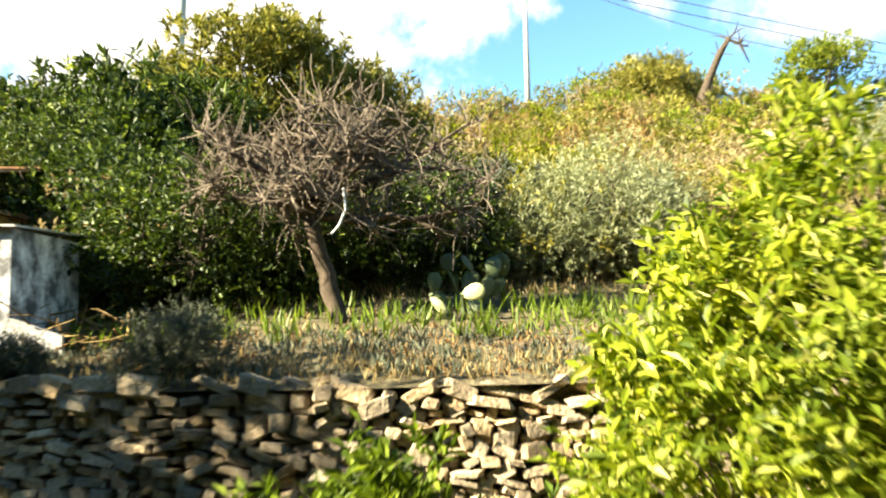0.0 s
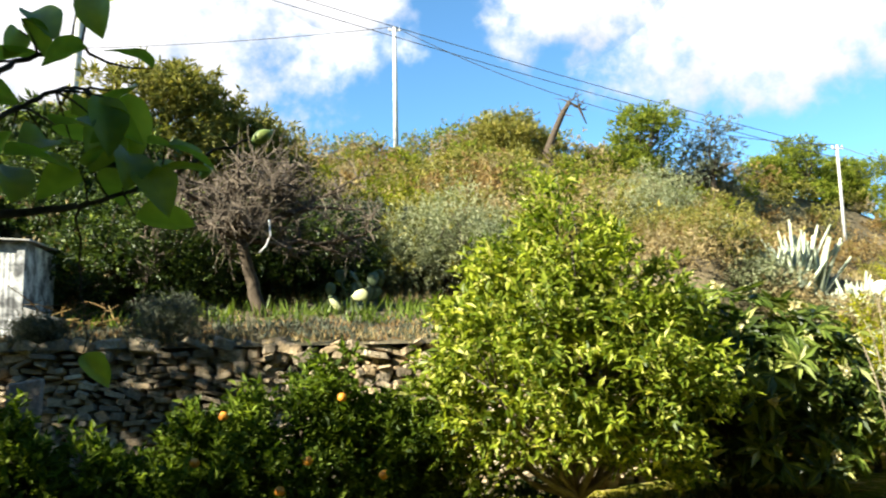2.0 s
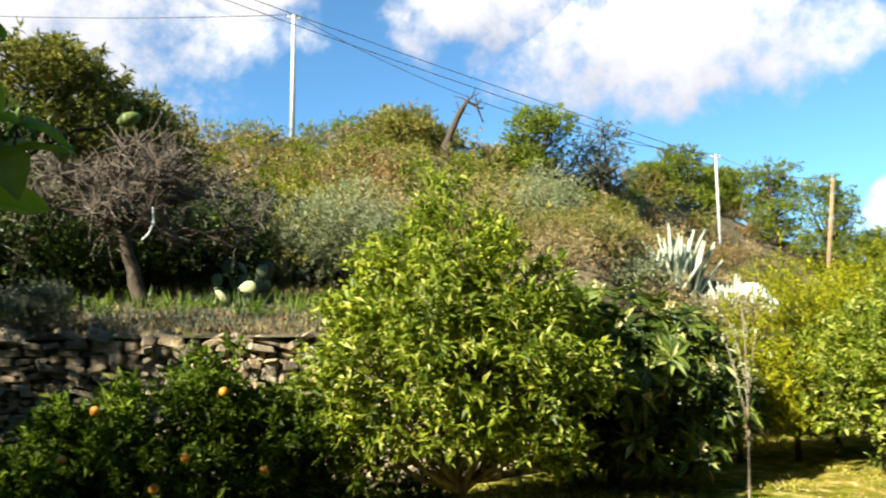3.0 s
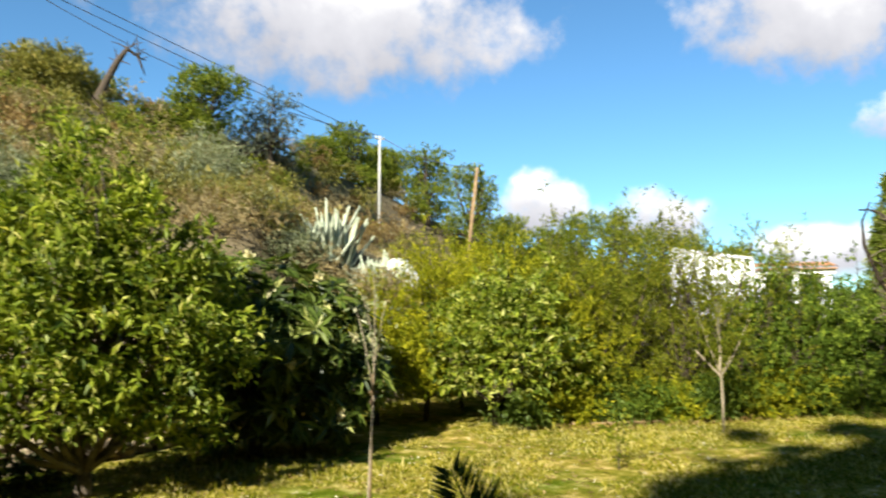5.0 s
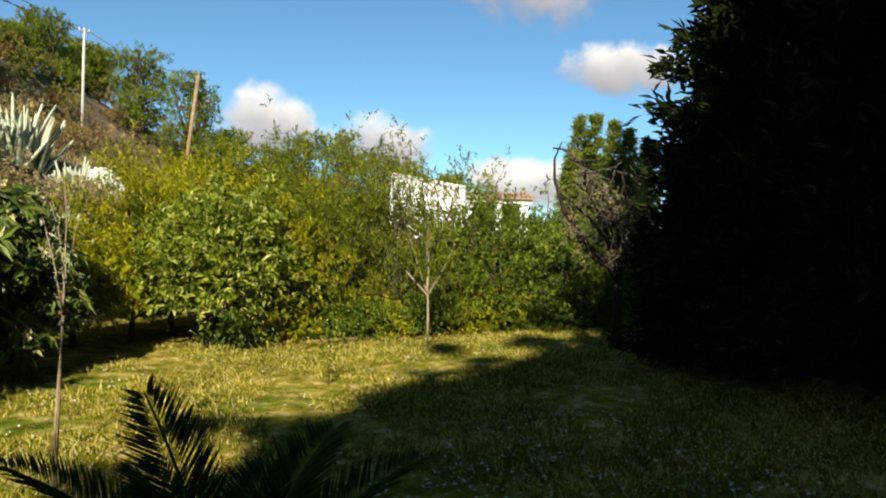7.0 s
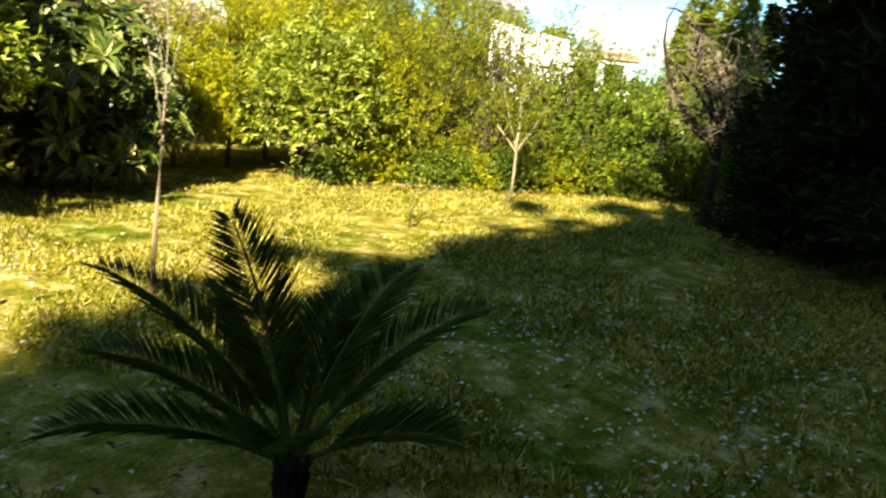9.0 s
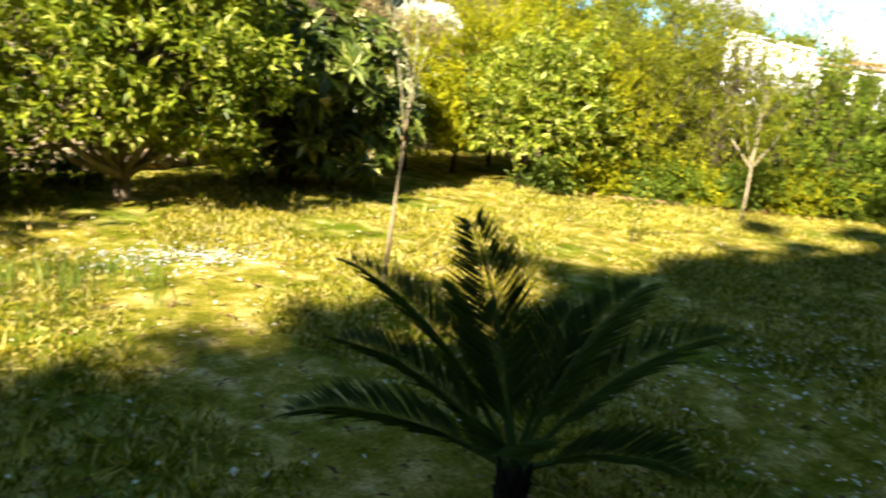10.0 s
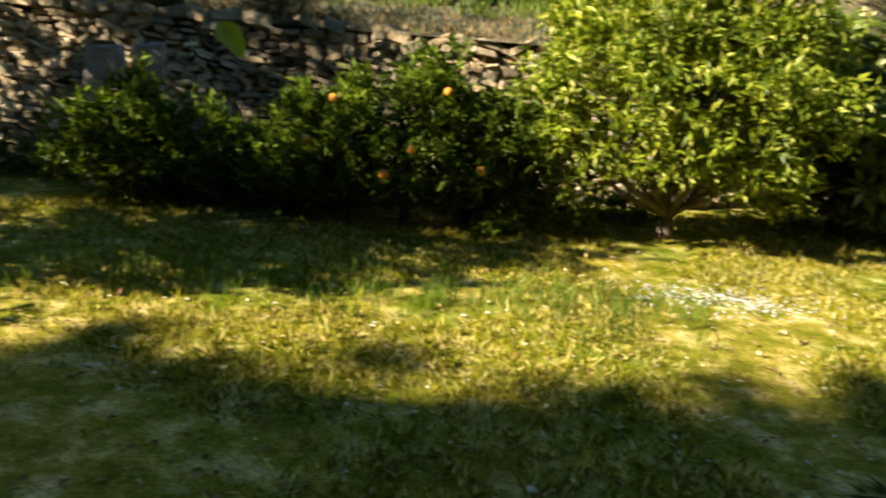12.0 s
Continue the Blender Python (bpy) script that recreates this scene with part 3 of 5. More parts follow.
loquat_blobs = [(0, 0, 1.35, 1.0, 0.9, 0.75), (0.6, 0.1, 1.25, 0.85, 0.8, 0.7), (-0.6, 0, 1.5, 0.7, 0.7, 0.6), (1.0, -0.1, 0.8, 0.55, 0.55, 0.4), (-0.3, 0, 0.7, 0.6, 0.6, 0.5), (0.5, -0.15, 0.5, 0.7, 0.55, 0.32)]
loquat, tips, axes = rosette_tree("loquat_tree", (3.85, 8.1, 0), loquat_blobs, 900, M_LOQUAT, "dark green loquat tree with long leathery leaves and cream blossom", "tree", 0.24, 0.065, 8)
r = np.random.default_rng(9)
front = np.nonzero((tips[:, 1] < 0.1) | (tips[:, 2] > 1.6))[0]
for k in r.choice(front, 64, replace=False):
    m = Mesh()
    c = tips[k] + axes[k] * 0.05 + r.normal(0, 0.02, (26, 3))
    leaves(m, c, r.normal(0, 1, (26, 3)) + axes[k] * 1.2, r.normal(size=(26, 3)), 0.07, 0.035)
    part("blossom", m, M_CREAM, loquat, "cream loquat blossom")

# x, y, width, height, leaf kind
HEDGE = [(6.1, 9.2, 1.7, 1.5, 0), (6.9, 9.1, 2.0, 2.25, 0), (7.3, 8.1, 2.2, 2.05, 2), (8.1, 9.8, 2.3, 2.75, 0), (8.4, 8.5, 2.2, 2.3, 0), (9.1, 8.9, 2.4, 3.0, 1), (9.2, 8.0, 2.1, 2.4, 1),
         (10.2, 8.1, 2.4, 2.8, 1), (10.4, 7.3, 2.3, 3.1, 1), (11.1, 6.8, 2.4, 2.85, 1), (11.7, 6.1, 2.2, 2.5, 3), (12.6, 5.5, 2.2, 2.1, 3), (13.9, 5.0, 2.4, 1.8, 3), (11.3, 9.8, 2.8, 2.6, 1), (13.6, 8.6, 2.6, 1.9, 1),
         (16.4, 8.6, 3.2, 2.2, 1), (17.8, 7.0, 3.0, 2.0, 3), (9.9, 11.3, 2.8, 3.0, 0), (15.6, 5.7, 2.6, 2.2, 3)]
HEDGE_KIND = [(M_HEDGE, "tall yellow-green feathery shrub at the edge of the lawn", 0.075, 0.022), (M_BRUSH, "loose olive-green shrub at the edge of the lawn", 0.07, 0.02),
              (M_CITRUS, "yellow-green citrus bush at the edge of the lawn", 0.1, 0.04), (M_GREEN, "dense green shrub at the edge of the lawn", 0.08, 0.033)]
for k, (x, y, wd, ht, tone) in enumerate(HEDGE):
    r = np.random.default_rng(40 + k)
    mat, label, ln, lw = HEDGE_KIND[tone]
    shoots = [(r.uniform(-0.42, 0.42) * wd, r.uniform(-0.38, 0.38) * wd, ht * r.uniform(0.68, 0.98), 0.15, 0.15, ht * 0.16) for _ in range(14 if tone < 2 else 5)]
    lift = 0.5 if k in (0, 1, 2, 4) else 0.15
    leafy_tree("hedge_shrub", (x, y, 0), [(b[0], b[1], b[2] + lift, b[3], b[4], b[5] * 0.92) for b in bush_blobs(r, wd, ht - lift, 12)] + shoots, 15000 if x < 11 else 11000, mat, label, "shrub", (0, 0, 0.3), 0.04,
               ln, lw, seed=50 + k, group="hedge round the lawn", gap=0.3, gap_scale=2.2, shell=0.35, limbs_per=1)
for k in range(11):
    r = np.random.default_rng(240 + k)
    q = k / 10
    leafy_tree("hedge_shrub", (8.3 + 5.0 * q, 7.9 - 3.0 * q + 0.3 * (k % 2), 0), bush_blobs(r, 1.3, 0.65, 8), 3200, M_GREEN if k % 3 else M_HEDGE, "low dense shrub under the taller hedge", "shrub", (0, 0, 0.15), 0.02, 0.07, 0.028, seed=260 + k, group="hedge round the lawn", limbs_per=1, shell=0.25)
for k, (x, y) in enumerate([(8.3, 7.6), (8.9, 7.5), (9.6, 7.0), (10.2, 6.7), (10.9, 6.3), (7.6, 7.9)]):
    r = np.random.default_rng(140 + k)
    leafy_tree("ground_plant", (x, y, 0), bush_blobs(r, 0.8, 0.42, 6), 2200, M_HEDGE if k % 2 == 0 else M_WEED, "low bright green plants at the foot of the hedge", "plant", (0, 0, 0.1), 0.012, 0.07, 0.035, seed=150 + k, limbs_per=1)


def cypress(x, y, h, wd, count, mat, label, seed, taper=0.55):
    r = np.random.default_rng(seed)
    t = thing("cypress_tree", (x, y, 0), label, "tree")
    m = Mesh()
    tube(m, bent((0, 0, -0.05), (0, 0, h * 0.92), 0.01, 9, r), np.linspace(0.02 * h, 0.01, 9), 9)
    part("trunk", m, M_BARK, t, smooth=True)
    # drooping boughs all round, each a flat spray of scale leaves
    k = max(60, int(count / (120 if wd > 1.5 else 12)))
    q = r.random(k) ** 1.15
    a = r.random(k) * 2 * np.pi
    reach = wd * 0.5 * (1.04 - q) ** taper * (0.75 + 0.45 * r.random(k))
    tip = np.stack([np.cos(a) * reach, np.sin(a) * reach, h * (0.03 + 0.96 * q) + 0.12 * reach], 1)
    root = tip * np.array([0.1, 0.1, 1.0]) - np.array([0, 0, 1]) * np.minimum(reach * 0.35, h * 0.02 + h * 0.3 * q)[:, None]
    per = count // k
    s = 0.1 + 0.9 * r.random((k, per, 1)) ** 0.7
    base = root[:, None] + (tip - root)[:, None] * s + r.normal(0, 0.055 * wd * 0.5, (k, per, 3)) * np.array([1, 1, 0.8])
    d = unit(tip - root)[:, None] + r.normal(0, 0.5, (k, per, 3))
    c = Mesh()
    leaves(c, base.reshape(-1, 3), d.reshape(-1, 3), unit(r.normal(size=(k * per, 3)) + (0, 0, 1.5)), max(0.1, 0.06 * wd) * (0.6 + 0.7 * r.random(k * per)), max(0.035, 0.02 * wd))
    part("crown", c, mat, t)
    bm_ = Mesh()
    for i in range(0, k, 4):
        tube(bm_, bent(root[i], root[i] + (tip[i] - root[i]) * 0.9, 0.1, 4, r), np.linspace(0.035, 0.008, 4), 4)
    part("bough", bm_, M_BARK, t, kind="stuff")
    return t


# their foliage carries its shade in the leaf colour
DARK_CYP = "tall dark cypress with dense shaded foliage down to the lawn"
cypress(9.95, 1.3, 9.5, 3.1, 90000, M_CYPRESS_SHADED, DARK_CYP, 71, 0.3)
cypress(9.9, 2.25, 3.3, 2.1, 24000, M_CYPRESS_SHADED, "low dark conifer beside the tall cypress", 74, 0.45)
cypress(8.5, 0.0, 8.5, 2.9, 60000, M_CYPRESS_SHADED, DARK_CYP, 72, 0.4)
# this one stands out of view, added to deepen the shade
cypress(8.6, -2.4, 8.5, 3.0, 20000, M_CYPRESS_SHADED, DARK_CYP, 73)
cypress(13.2, 3.0, 3.2, 1.9, 20000, M_CYPRESS_SHADED, "dark conifer behind the fruit tree", 75)
# slim row in the lit leaf colour
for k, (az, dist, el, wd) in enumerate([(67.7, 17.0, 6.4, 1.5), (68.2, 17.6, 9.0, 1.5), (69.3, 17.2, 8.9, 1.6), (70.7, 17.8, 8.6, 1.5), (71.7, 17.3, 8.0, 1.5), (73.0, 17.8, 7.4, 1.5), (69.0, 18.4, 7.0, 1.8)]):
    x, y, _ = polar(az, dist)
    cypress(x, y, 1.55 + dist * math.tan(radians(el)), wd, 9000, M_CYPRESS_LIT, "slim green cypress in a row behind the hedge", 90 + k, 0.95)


def bare_tree(name, at, fork, ends, label, seed, trunk_r, twigs, mat, spread, twig_len, twig_mat=None):
    """A leafless tree: trunk, crooked limbs, and a haze of twigs."""
    r = np.random.default_rng(seed)
    t = thing(name, at, label, "tree")
    m = Mesh()
    tube(m, bent((0, 0, -0.08), fork, 0.12, 8, r), np.linspace(trunk_r * 1.3, trunk_r * 0.9, 8), 9)
    part("trunk", m, mat, t, smooth=True)
    tw = Mesh()
    for e in ends:
        line = bent(fork, e, 0.22, 9, r)
        m = Mesh()
        tube(m, line, np.linspace(trunk_r * 0.62, trunk_r * 0.16, 9), 7)
        for _ in range(5):
            s = line[r.integers(2, 8)]
            q = s + unit(r.normal(size=3) * (1, 1, 0.7) + (0, 0, 0.35)) * spread * r.uniform(0.5, 1.0)
            sub = bent(s, q, 0.25, 6, r)
            tube(m, sub, np.linspace(trunk_r * 0.24, trunk_r * 0.06, 6), 5)
            for _ in range(twigs):
                b0 = sub[r.integers(1, 6)]
                b1 = b0 + unit(r.normal(size=3) + (0, 0, 0.35)) * twig_len * r.uniform(0.4, 1.2)
                tube(tw, bent(b0, b1, 0.25, 4, r), np.linspace(0.008, 0.003, 4), 3)
        part("limb", m, mat, t, smooth=True)
    part("fine_twig", tw, twig_mat or M_TWIG, t, "fine bare twigs", kind="stuff")
    return t


bx, by, bz = polar(-7.0, 10.6, 0)
bz = hill_z(bx, by)
bare = bare_tree("almond_tree", (bx, by, bz), (-0.3, 0, 1.05), [(-1.4, 0, 1.25), (-0.8, 0.3, 1.9), (0.1, 0.2, 2.05), (0.7, -0.2, 1.85), (1.35, 0, 1.45), (-1.1, -0.4, 1.7), (0.4, 0.4, 2.2), (-0.3, -0.3, 2.2), (1.6, 0.2, 1.25), (-1.8, 0.1, 1.0), (1.1, 0.3, 1.8), (-0.5, 0, 1.6)],
                 "leafless almond tree with a dense crown of grey-brown twigs", 21, 0.08, 34, M_BARK, 0.75, 0.42)
cord = Mesh()
tube(cord, [(0.12, -0.35, 1.25), (0.14, -0.36, 1.05), (0.08, -0.36, 0.9), (0.0, -0.35, 0.82)], [0.012] * 4, 6)
solo("cord", cord, M_PLASTER, "pale cord hanging from a bare almond branch", "cord", at=(bx, by, bz))
across = np.array([0.326, -0.946, 0.0])
rb = bare_tree("fruit_tree", (10.9, 3.75, 0), (0.02, 0, 1.1), [tuple(across * a + np.array([0, 0, z])) for a, z in ((-0.98, 2.85), (-0.86, 2.2), (-0.72, 1.9), (0.24, 2.55), (0.0, 2.5), (-0.4, 2.45), (-0.25, 2.0), (0.5, 2.3), (0.35, 1.8), (-0.55, 2.7))],
               "dark fruit tree with a leaning forked trunk and few brown leaves", 23, 0.065, 8, M_PALM_TRUNK, 0.55, 0.38, M_TWIG)
m = Mesh()
tube(m, [tuple(across * a + np.array([0.02, 0, z])) for a, z in ((0.0, 0.95), (-0.2, 1.25), (-0.5, 1.5), (-0.8, 1.95), (-0.95, 2.4), (-0.96, 2.7), (-0.86, 2.95))], [0.05, 0.045, 0.04, 0.032, 0.024, 0.016, 0.008], 8)
part("limb", m, M_PALM_TRUNK, rb, smooth=True)
r = np.random.default_rng(25)
c = Mesh()
p, d = blob_points([(-0.1, 0.2, 1.7, 0.45, 0.5, 0.5), (0.1, -0.2, 1.5, 0.4, 0.5, 0.5)], 420, r, 0.2)
sprigs(c, p, d, r, 5, 0.15, 0.05, 0.02)
part("crown", c, M_DRY, rb, "sparse brown autumn leaves")

# saplings
sap = thing("sapling", (2.9, 4.45, 0), "slender staked sapling with a few small leaves on the lawn", "sapling")
m = Mesh()
tube(m, [(0, 0, -0.05), (0.01, 0, 0.35), (0.03, 0, 0.7), (0.05, 0, 1.02)], [0.009, 0.008, 0.007, 0.006], 7)
part("trunk", m, M_PALE_BARK, sap, smooth=True)
m = Mesh()
tube(m, [(0.04, 0.03, -0.05), (0.065, 0.03, 1.15)], [0.007, 0.006], 6)
part("stake", m, M_WOODPOLE, sap, "thin wooden stake")
m = Mesh()
tube(m, [(0.02, -0.01, 0.97), (0.085, 0.035, 1.0), (0.1, 0.03, 1.03), (0.02, -0.01, 1.04)], [0.011, 0.011, 0.011, 0.011], 6)
part("tie", m, M_WOODPOLE, sap, "brown tie round trunk and stake")
r = np.random.default_rng(26)
c = Mesh()
for e in ((-0.06, 0.04, 1.58), (0.04, 0, 1.8), (0.13, -0.03, 1.62), (0.0, 0.08, 1.68)):
    line = bent((0.05, 0, 1.02), e, 0.12, 6, r)
    m = Mesh()
    tube(m, line, np.linspace(0.007, 0.002, 6), 5)
    part("branch", m, M_PALE_BARK, sap, smooth=True)
    sprigs(c, np.repeat(line[2:], 2, 0), unit(r.normal(size=(8, 3))), r, 5, 0.12, 0.05, 0.013)
part("crown", c, M_OLIVE, sap, "few pale green leaves")
sap2 = thing("sapling", (9.1, 5.8, 0), "young tree with pale bark and sparse yellow-green leaves", "sapling")
m = Mesh()
tube(m, [(0, 0, -0.05), (0.0, 0, 0.4), (-0.02, 0, 0.72), (-0.14, 0.12, 0.9), (-0.26, 0.2, 1.05)], [0.019, 0.017, 0.015, 0.012, 0.007], 7)
part("trunk", m, M_PALE_BARK, sap2, smooth=True)
c = Mesh()
for e in ((0.0, 0.0, 1.6), (0.25, -0.25, 1.45), (0.3, -0.1, 1.2), (-0.2, 0.2, 1.5), (0.1, 0.1, 1.7)):
    line = bent((-0.02, 0, 0.72), e, 0.12, 7, r)
    m = Mesh()
    tube(m, line, np.linspace(0.012, 0.003, 7), 5)
    part("branch", m, M_PALE_BARK, sap2, smooth=True)
    sprigs(c, np.repeat(line[2:], 7, 0) + r.normal(0, 0.11, (35, 3)), unit(r.normal(size=(35, 3))), r, 6, 0.14, 0.07, 0.022)
part("crown", c, M_BRUSH, sap2, "sparse yellow-green leaves")
leafy_tree("seedling", (6.3, 5.2, 0), [(0, 0, 0.25, 0.1, 0.1, 0.12), (0.05, 0, 0.38, 0.07, 0.07, 0.1)], 110, M_BRUSH, "small yellow-green seedling in the lawn", "seedling", (0, 0, 0.15), 0.008, 0.07, 0.03, seed=31)


def palm(at):
    r = np.random.default_rng(33)
    t = thing("palm", at, "young date palm with feathery fronds in the shaded lawn", "palm")
    m = Mesh()
    tube(m, [(0, 0, -0.05), (0, 0, 0.08), (0.0, 0, 0.15), (0.0, 0.0, 0.21)], [0.045, 0.05, 0.045, 0.03], 12)
    for k in range(24):
        a = k * 2.4
        z = 0.02 + 0.14 * k / 24
        tube(m, [(0.036 * math.cos(a), 0.036 * math.sin(a), z), (0.065 * math.cos(a), 0.065 * math.sin(a), z + 0.09)], [0.018, 0.006], 5)
    part("trunk", m, M_PALM_TRUNK, t, "short fibrous trunk with old leaf bases", True)
    right, ahead = np.array([0.707, -0.707, 0]), np.array([0.707, 0.707, 0])
    for ang, rise, size in ((150, 76, 0.9), (48, 66, 0.86), (22, 54, 0.92), (165, 56, 0.98), (186, 24, 0.84), (172, 42, 0.8), (-12, 34, 0.6), (75, 62, 0.7), (260, 50, 0.45), (130, 62, 0.75)):
        a, e = radians(ang), radians(rise)
        out = right * math.cos(a) + ahead * math.sin(a)
        s = np.linspace(0, 1, 26)
        bend = e - s ** 1.5 * radians(42 if rise < 70 else 18)
        step = out[None] * np.cos(bend)[:, None] + np.array([0, 0, 1.0])[None] * np.sin(bend)[:, None]
        line = np.array([0, 0, 0.18]) + np.cumsum(step, 0) * size / 26
        m = Mesh()
        tube(m, line, np.linspace(0.013, 0.003, 26), 5)
        f = part("frond", m, M_PALM, t)
        side = unit(np.cross(unit(step), np.array([0, 0, 1.0]) if rise < 75 else -ahead))
        nrm = np.cross(side, unit(step))
        lf = Mesh()
        for sg in (-1, 1):
            for sub in (0.0, 0.25, 0.5, 0.75):
                k = np.arange(5, 25)
                b = line[k] + (line[np.minimum(k + 1, 25)] - line[k]) * sub
                d = side[k] * sg * 0.75 + unit(step)[k] * 0.75 + nrm[k] * 0.3 + r.normal(0, 0.05, (20, 3))
                ln = 0.24 * np.sin(np.pi * (0.12 + 0.8 * s[k])) * (0.9 + 0.2 * r.random(20))
                leaves(lf, b, d, nrm[k], ln, 0.009, 0.15)
        part("leaflet", lf, M_PALM, f, kind="stuff")
    return t


palm((1.97, 2.03, 0))


def lemon_branch():
    """The bough of a lemon tree that hangs in at eye height beside the path."""
    t = thing("lemon_tree", (-1.75, 1.25, 0), "lemon tree bough with glossy leaves and a green lemon", "tree")
    o = np.array([-1.75, 1.25, 0])
    r = np.random.default_rng(35)

    def limb(pts, r0, r1):
        q = np.array([near(*p) for p in pts]) - o
        s = np.linspace(0, 1, 4 * len(q))
        x = np.linspace(0, 1, len(q))
        line = np.stack([np.interp(s, x, q[:, k]) for k in range(3)], 1) + r.normal(0, 0.003, (len(s), 3))
        m = Mesh()
        tube(m, line, np.linspace(r0, r1, len(s)), 8)
        part("limb", m, M_BARK, t, smooth=True)
        return line
    start = near(-32.0, 3.9, 1.45) - o
    m = Mesh()
    tube(m, bent((0, 0, -0.1), start - (0.25, 0.05, 0.3), 0.06, 8, r), np.linspace(0.07, 0.03, 8), 10)
    tube(m, bent(start - (0.25, 0.05, 0.3), start, 0.05, 5, r), np.linspace(0.03, 0.02, 5), 8)
    part("trunk", m, M_BARK, t, smooth=True)
    la = limb([(-32.0, 3.9, 1.45), (-30.3, 5.0, 1.48), (-28.4, 7.1, 1.52), (-26.1, 8.4, 1.56), (-23.7, 9.3, 1.6), (-18.8, 10.3, 1.65)], 0.016, 0.007)
    lb = limb([(-32.2, 5.7, 1.45), (-30.4, 7.6, 1.48), (-28.6, 10.3, 1.5), (-27.0, 12.9, 1.53), (-26.2, 14.8, 1.55), (-24.9, 17.6, 1.57), (-22.7, 19.4, 1.6), (-19.9, 20.9, 1.62), (-18.3, 20.7, 1.63)], 0.011, 0.003)
    lc = limb([(-27.0, 12.7, 1.53), (-23.0, 16.3, 1.6), (-21.5, 17.2, 1.62), (-19.8, 18.2, 1.65), (-18.3, 18.2, 1.68)], 0.006, 0.003)
    ld = limb([(-18.8, 10.3, 1.65), (-16.1, 11.2, 1.68), (-12.9, 12.8, 1.7), (-9.6, 14.6, 1.72), (-7.4, 15.5, 1.74)], 0.005, 0.003)
    le = limb([(-31.8, 10.8, 1.5), (-30.0, 12.4, 1.52), (-28.8, 14.4, 1.54), (-27.6, 17.8, 1.55), (-25.6, 22.4, 1.56)], 0.007, 0.003)
    lg = limb([(-18.8, 10.3, 1.65), (-18.4, 6.1, 1.66), (-17.8, 0.3, 1.66)], 0.003, 0.0015)
    shapes = []
    for k in range(4):
        g = Mesh()
        n_, w_ = 9, 5
        v = []
        for i_ in range(n_):
            s = i_ / (n_ - 1)
            half = 0.31 * math.sin(math.pi * s ** 0.82) ** 0.8 * (1 + 0.06 * math.sin(9 * s + k))
            for j_ in range(w_):
                q = (j_ - 2) / 2
                v.append((q * half, s, 0.16 * abs(q) * half * 3 - (0.12 + 0.1 * k) * s * s + 0.012 * math.sin(14 * s + 3 * q + k)))
        i_, j_ = np.meshgrid(np.arange(n_ - 1), np.arange(w_ - 1), indexing="ij")
        g.grid_faces(v, np.stack([i_ * w_ + j_, i_ * w_ + j_ + 1, (i_ + 1) * w_ + j_ + 1, (i_ + 1) * w_ + j_], -1).reshape(-1, 4))
        shapes.append(g.data("leaf", M_LEMON_LEAF, True))

    def leaf(p, d, size):
        ob = new("leaf", shapes[int(r.integers(4))])
        ob.parent = t
        q = Vector(d).to_track_quat("Y", "Z")
        ob.matrix_basis = Matrix.LocRotScale(Vector(p), q, Vector((size * r.uniform(0.85, 1.15), size, size))) @ pose(0, 0, 0, 0, r.uniform(-50, 50), 0)
    # heading, height of leaf groups
    groups = [(-22.1, 22.4, 2), (-18.8, 23.1, 2), (-25.7, 22.8, 2), (-23.7, 20.3, 1), (-30.4, 17.8, 2), (-27.0, 16.2, 2), (-25.8, 18.0, 1), (-24.3, 16.2, 2), (-19.4, 15.6, 2), (-18.3, 11.7, 2), (-16.9, 17.2, 2), (-15.9, 18.6, 1), (-17.4, 14.6, 3),
              (-15.8, 13.5, 3), (-14.6, 13.1, 3), (-19.1, 19.1, 1), (-23.1, 13.0, 2), (-25.6, 12.4, 2), (-27.3, 11.9, 2), (-14.7, 9.0, 1), (-30.8, 22.1, 1), (-21.3, 14.7, 2), (-20.1, 13.2, 2), (-16.2, 15.4, 2), (-23.9, 14.5, 2), (-26.2, 10.5, 1)]
    for az, el, k in groups:
        for _ in range(k):
            p = near(az + r.normal(0, 0.8), el + r.normal(0, 0.7) + 0.8, 1.62 + r.normal(0, 0.06)) - o
            d = np.array([r.normal(0.15, 0.7), r.normal(-0.1, 0.6), -0.3 + r.normal(0, 0.6)])
            leaf(p, unit(d), r.uniform(0.085, 0.14))
            j = np.concatenate([la[8:], lb[4:], lc, ld, le, lg])
            q = j[np.argmin(((j - p) ** 2).sum(1))]
            m = Mesh()
            tube(m, bent(q, p, 0.08, 4, r), [0.003, 0.0025, 0.002, 0.0015], 4)
            part("stalk", m, M_BARK, t)
    leaf(lg[-1], unit(np.array([0.5, -0.2, -0.5])), 0.09)
    m = Mesh()
    ball(m, (0, 0, 0), 0.016, 0.016, 0.022, 14, 10, 0.22)
    f = part("lemon", m, M_LEMON, t, "unripe green lemon", True)
    f.matrix_basis = Matrix.Translation(Vector(ld[-1]) + Vector((0.03, 0, 0.008))) @ pose(0, 0, 0, 0, 65, 0)
    m = Mesh()
    ball(m, (0, 0, 0), 0.013, 0.013, 0.018, 12, 9, 0.2)
    f = part("lemon", m, M_LEMON, t, "unripe green lemon", True)
    f.matrix_basis = Matrix.Translation(Vector(near(-10.4, 13.2, 1.72) - o)) @ pose(0, 0, 0, 0, 30, 0)


M_LEMON_LEAF = leaf_material("lemon_leaf", [(0.0, (0.15, 0.24, 0.025)), (0.8, (0.24, 0.35, 0.045)), (1.0, (0.46, 0.44, 0.07))], 0.5, 0.35)
lemon_branch()

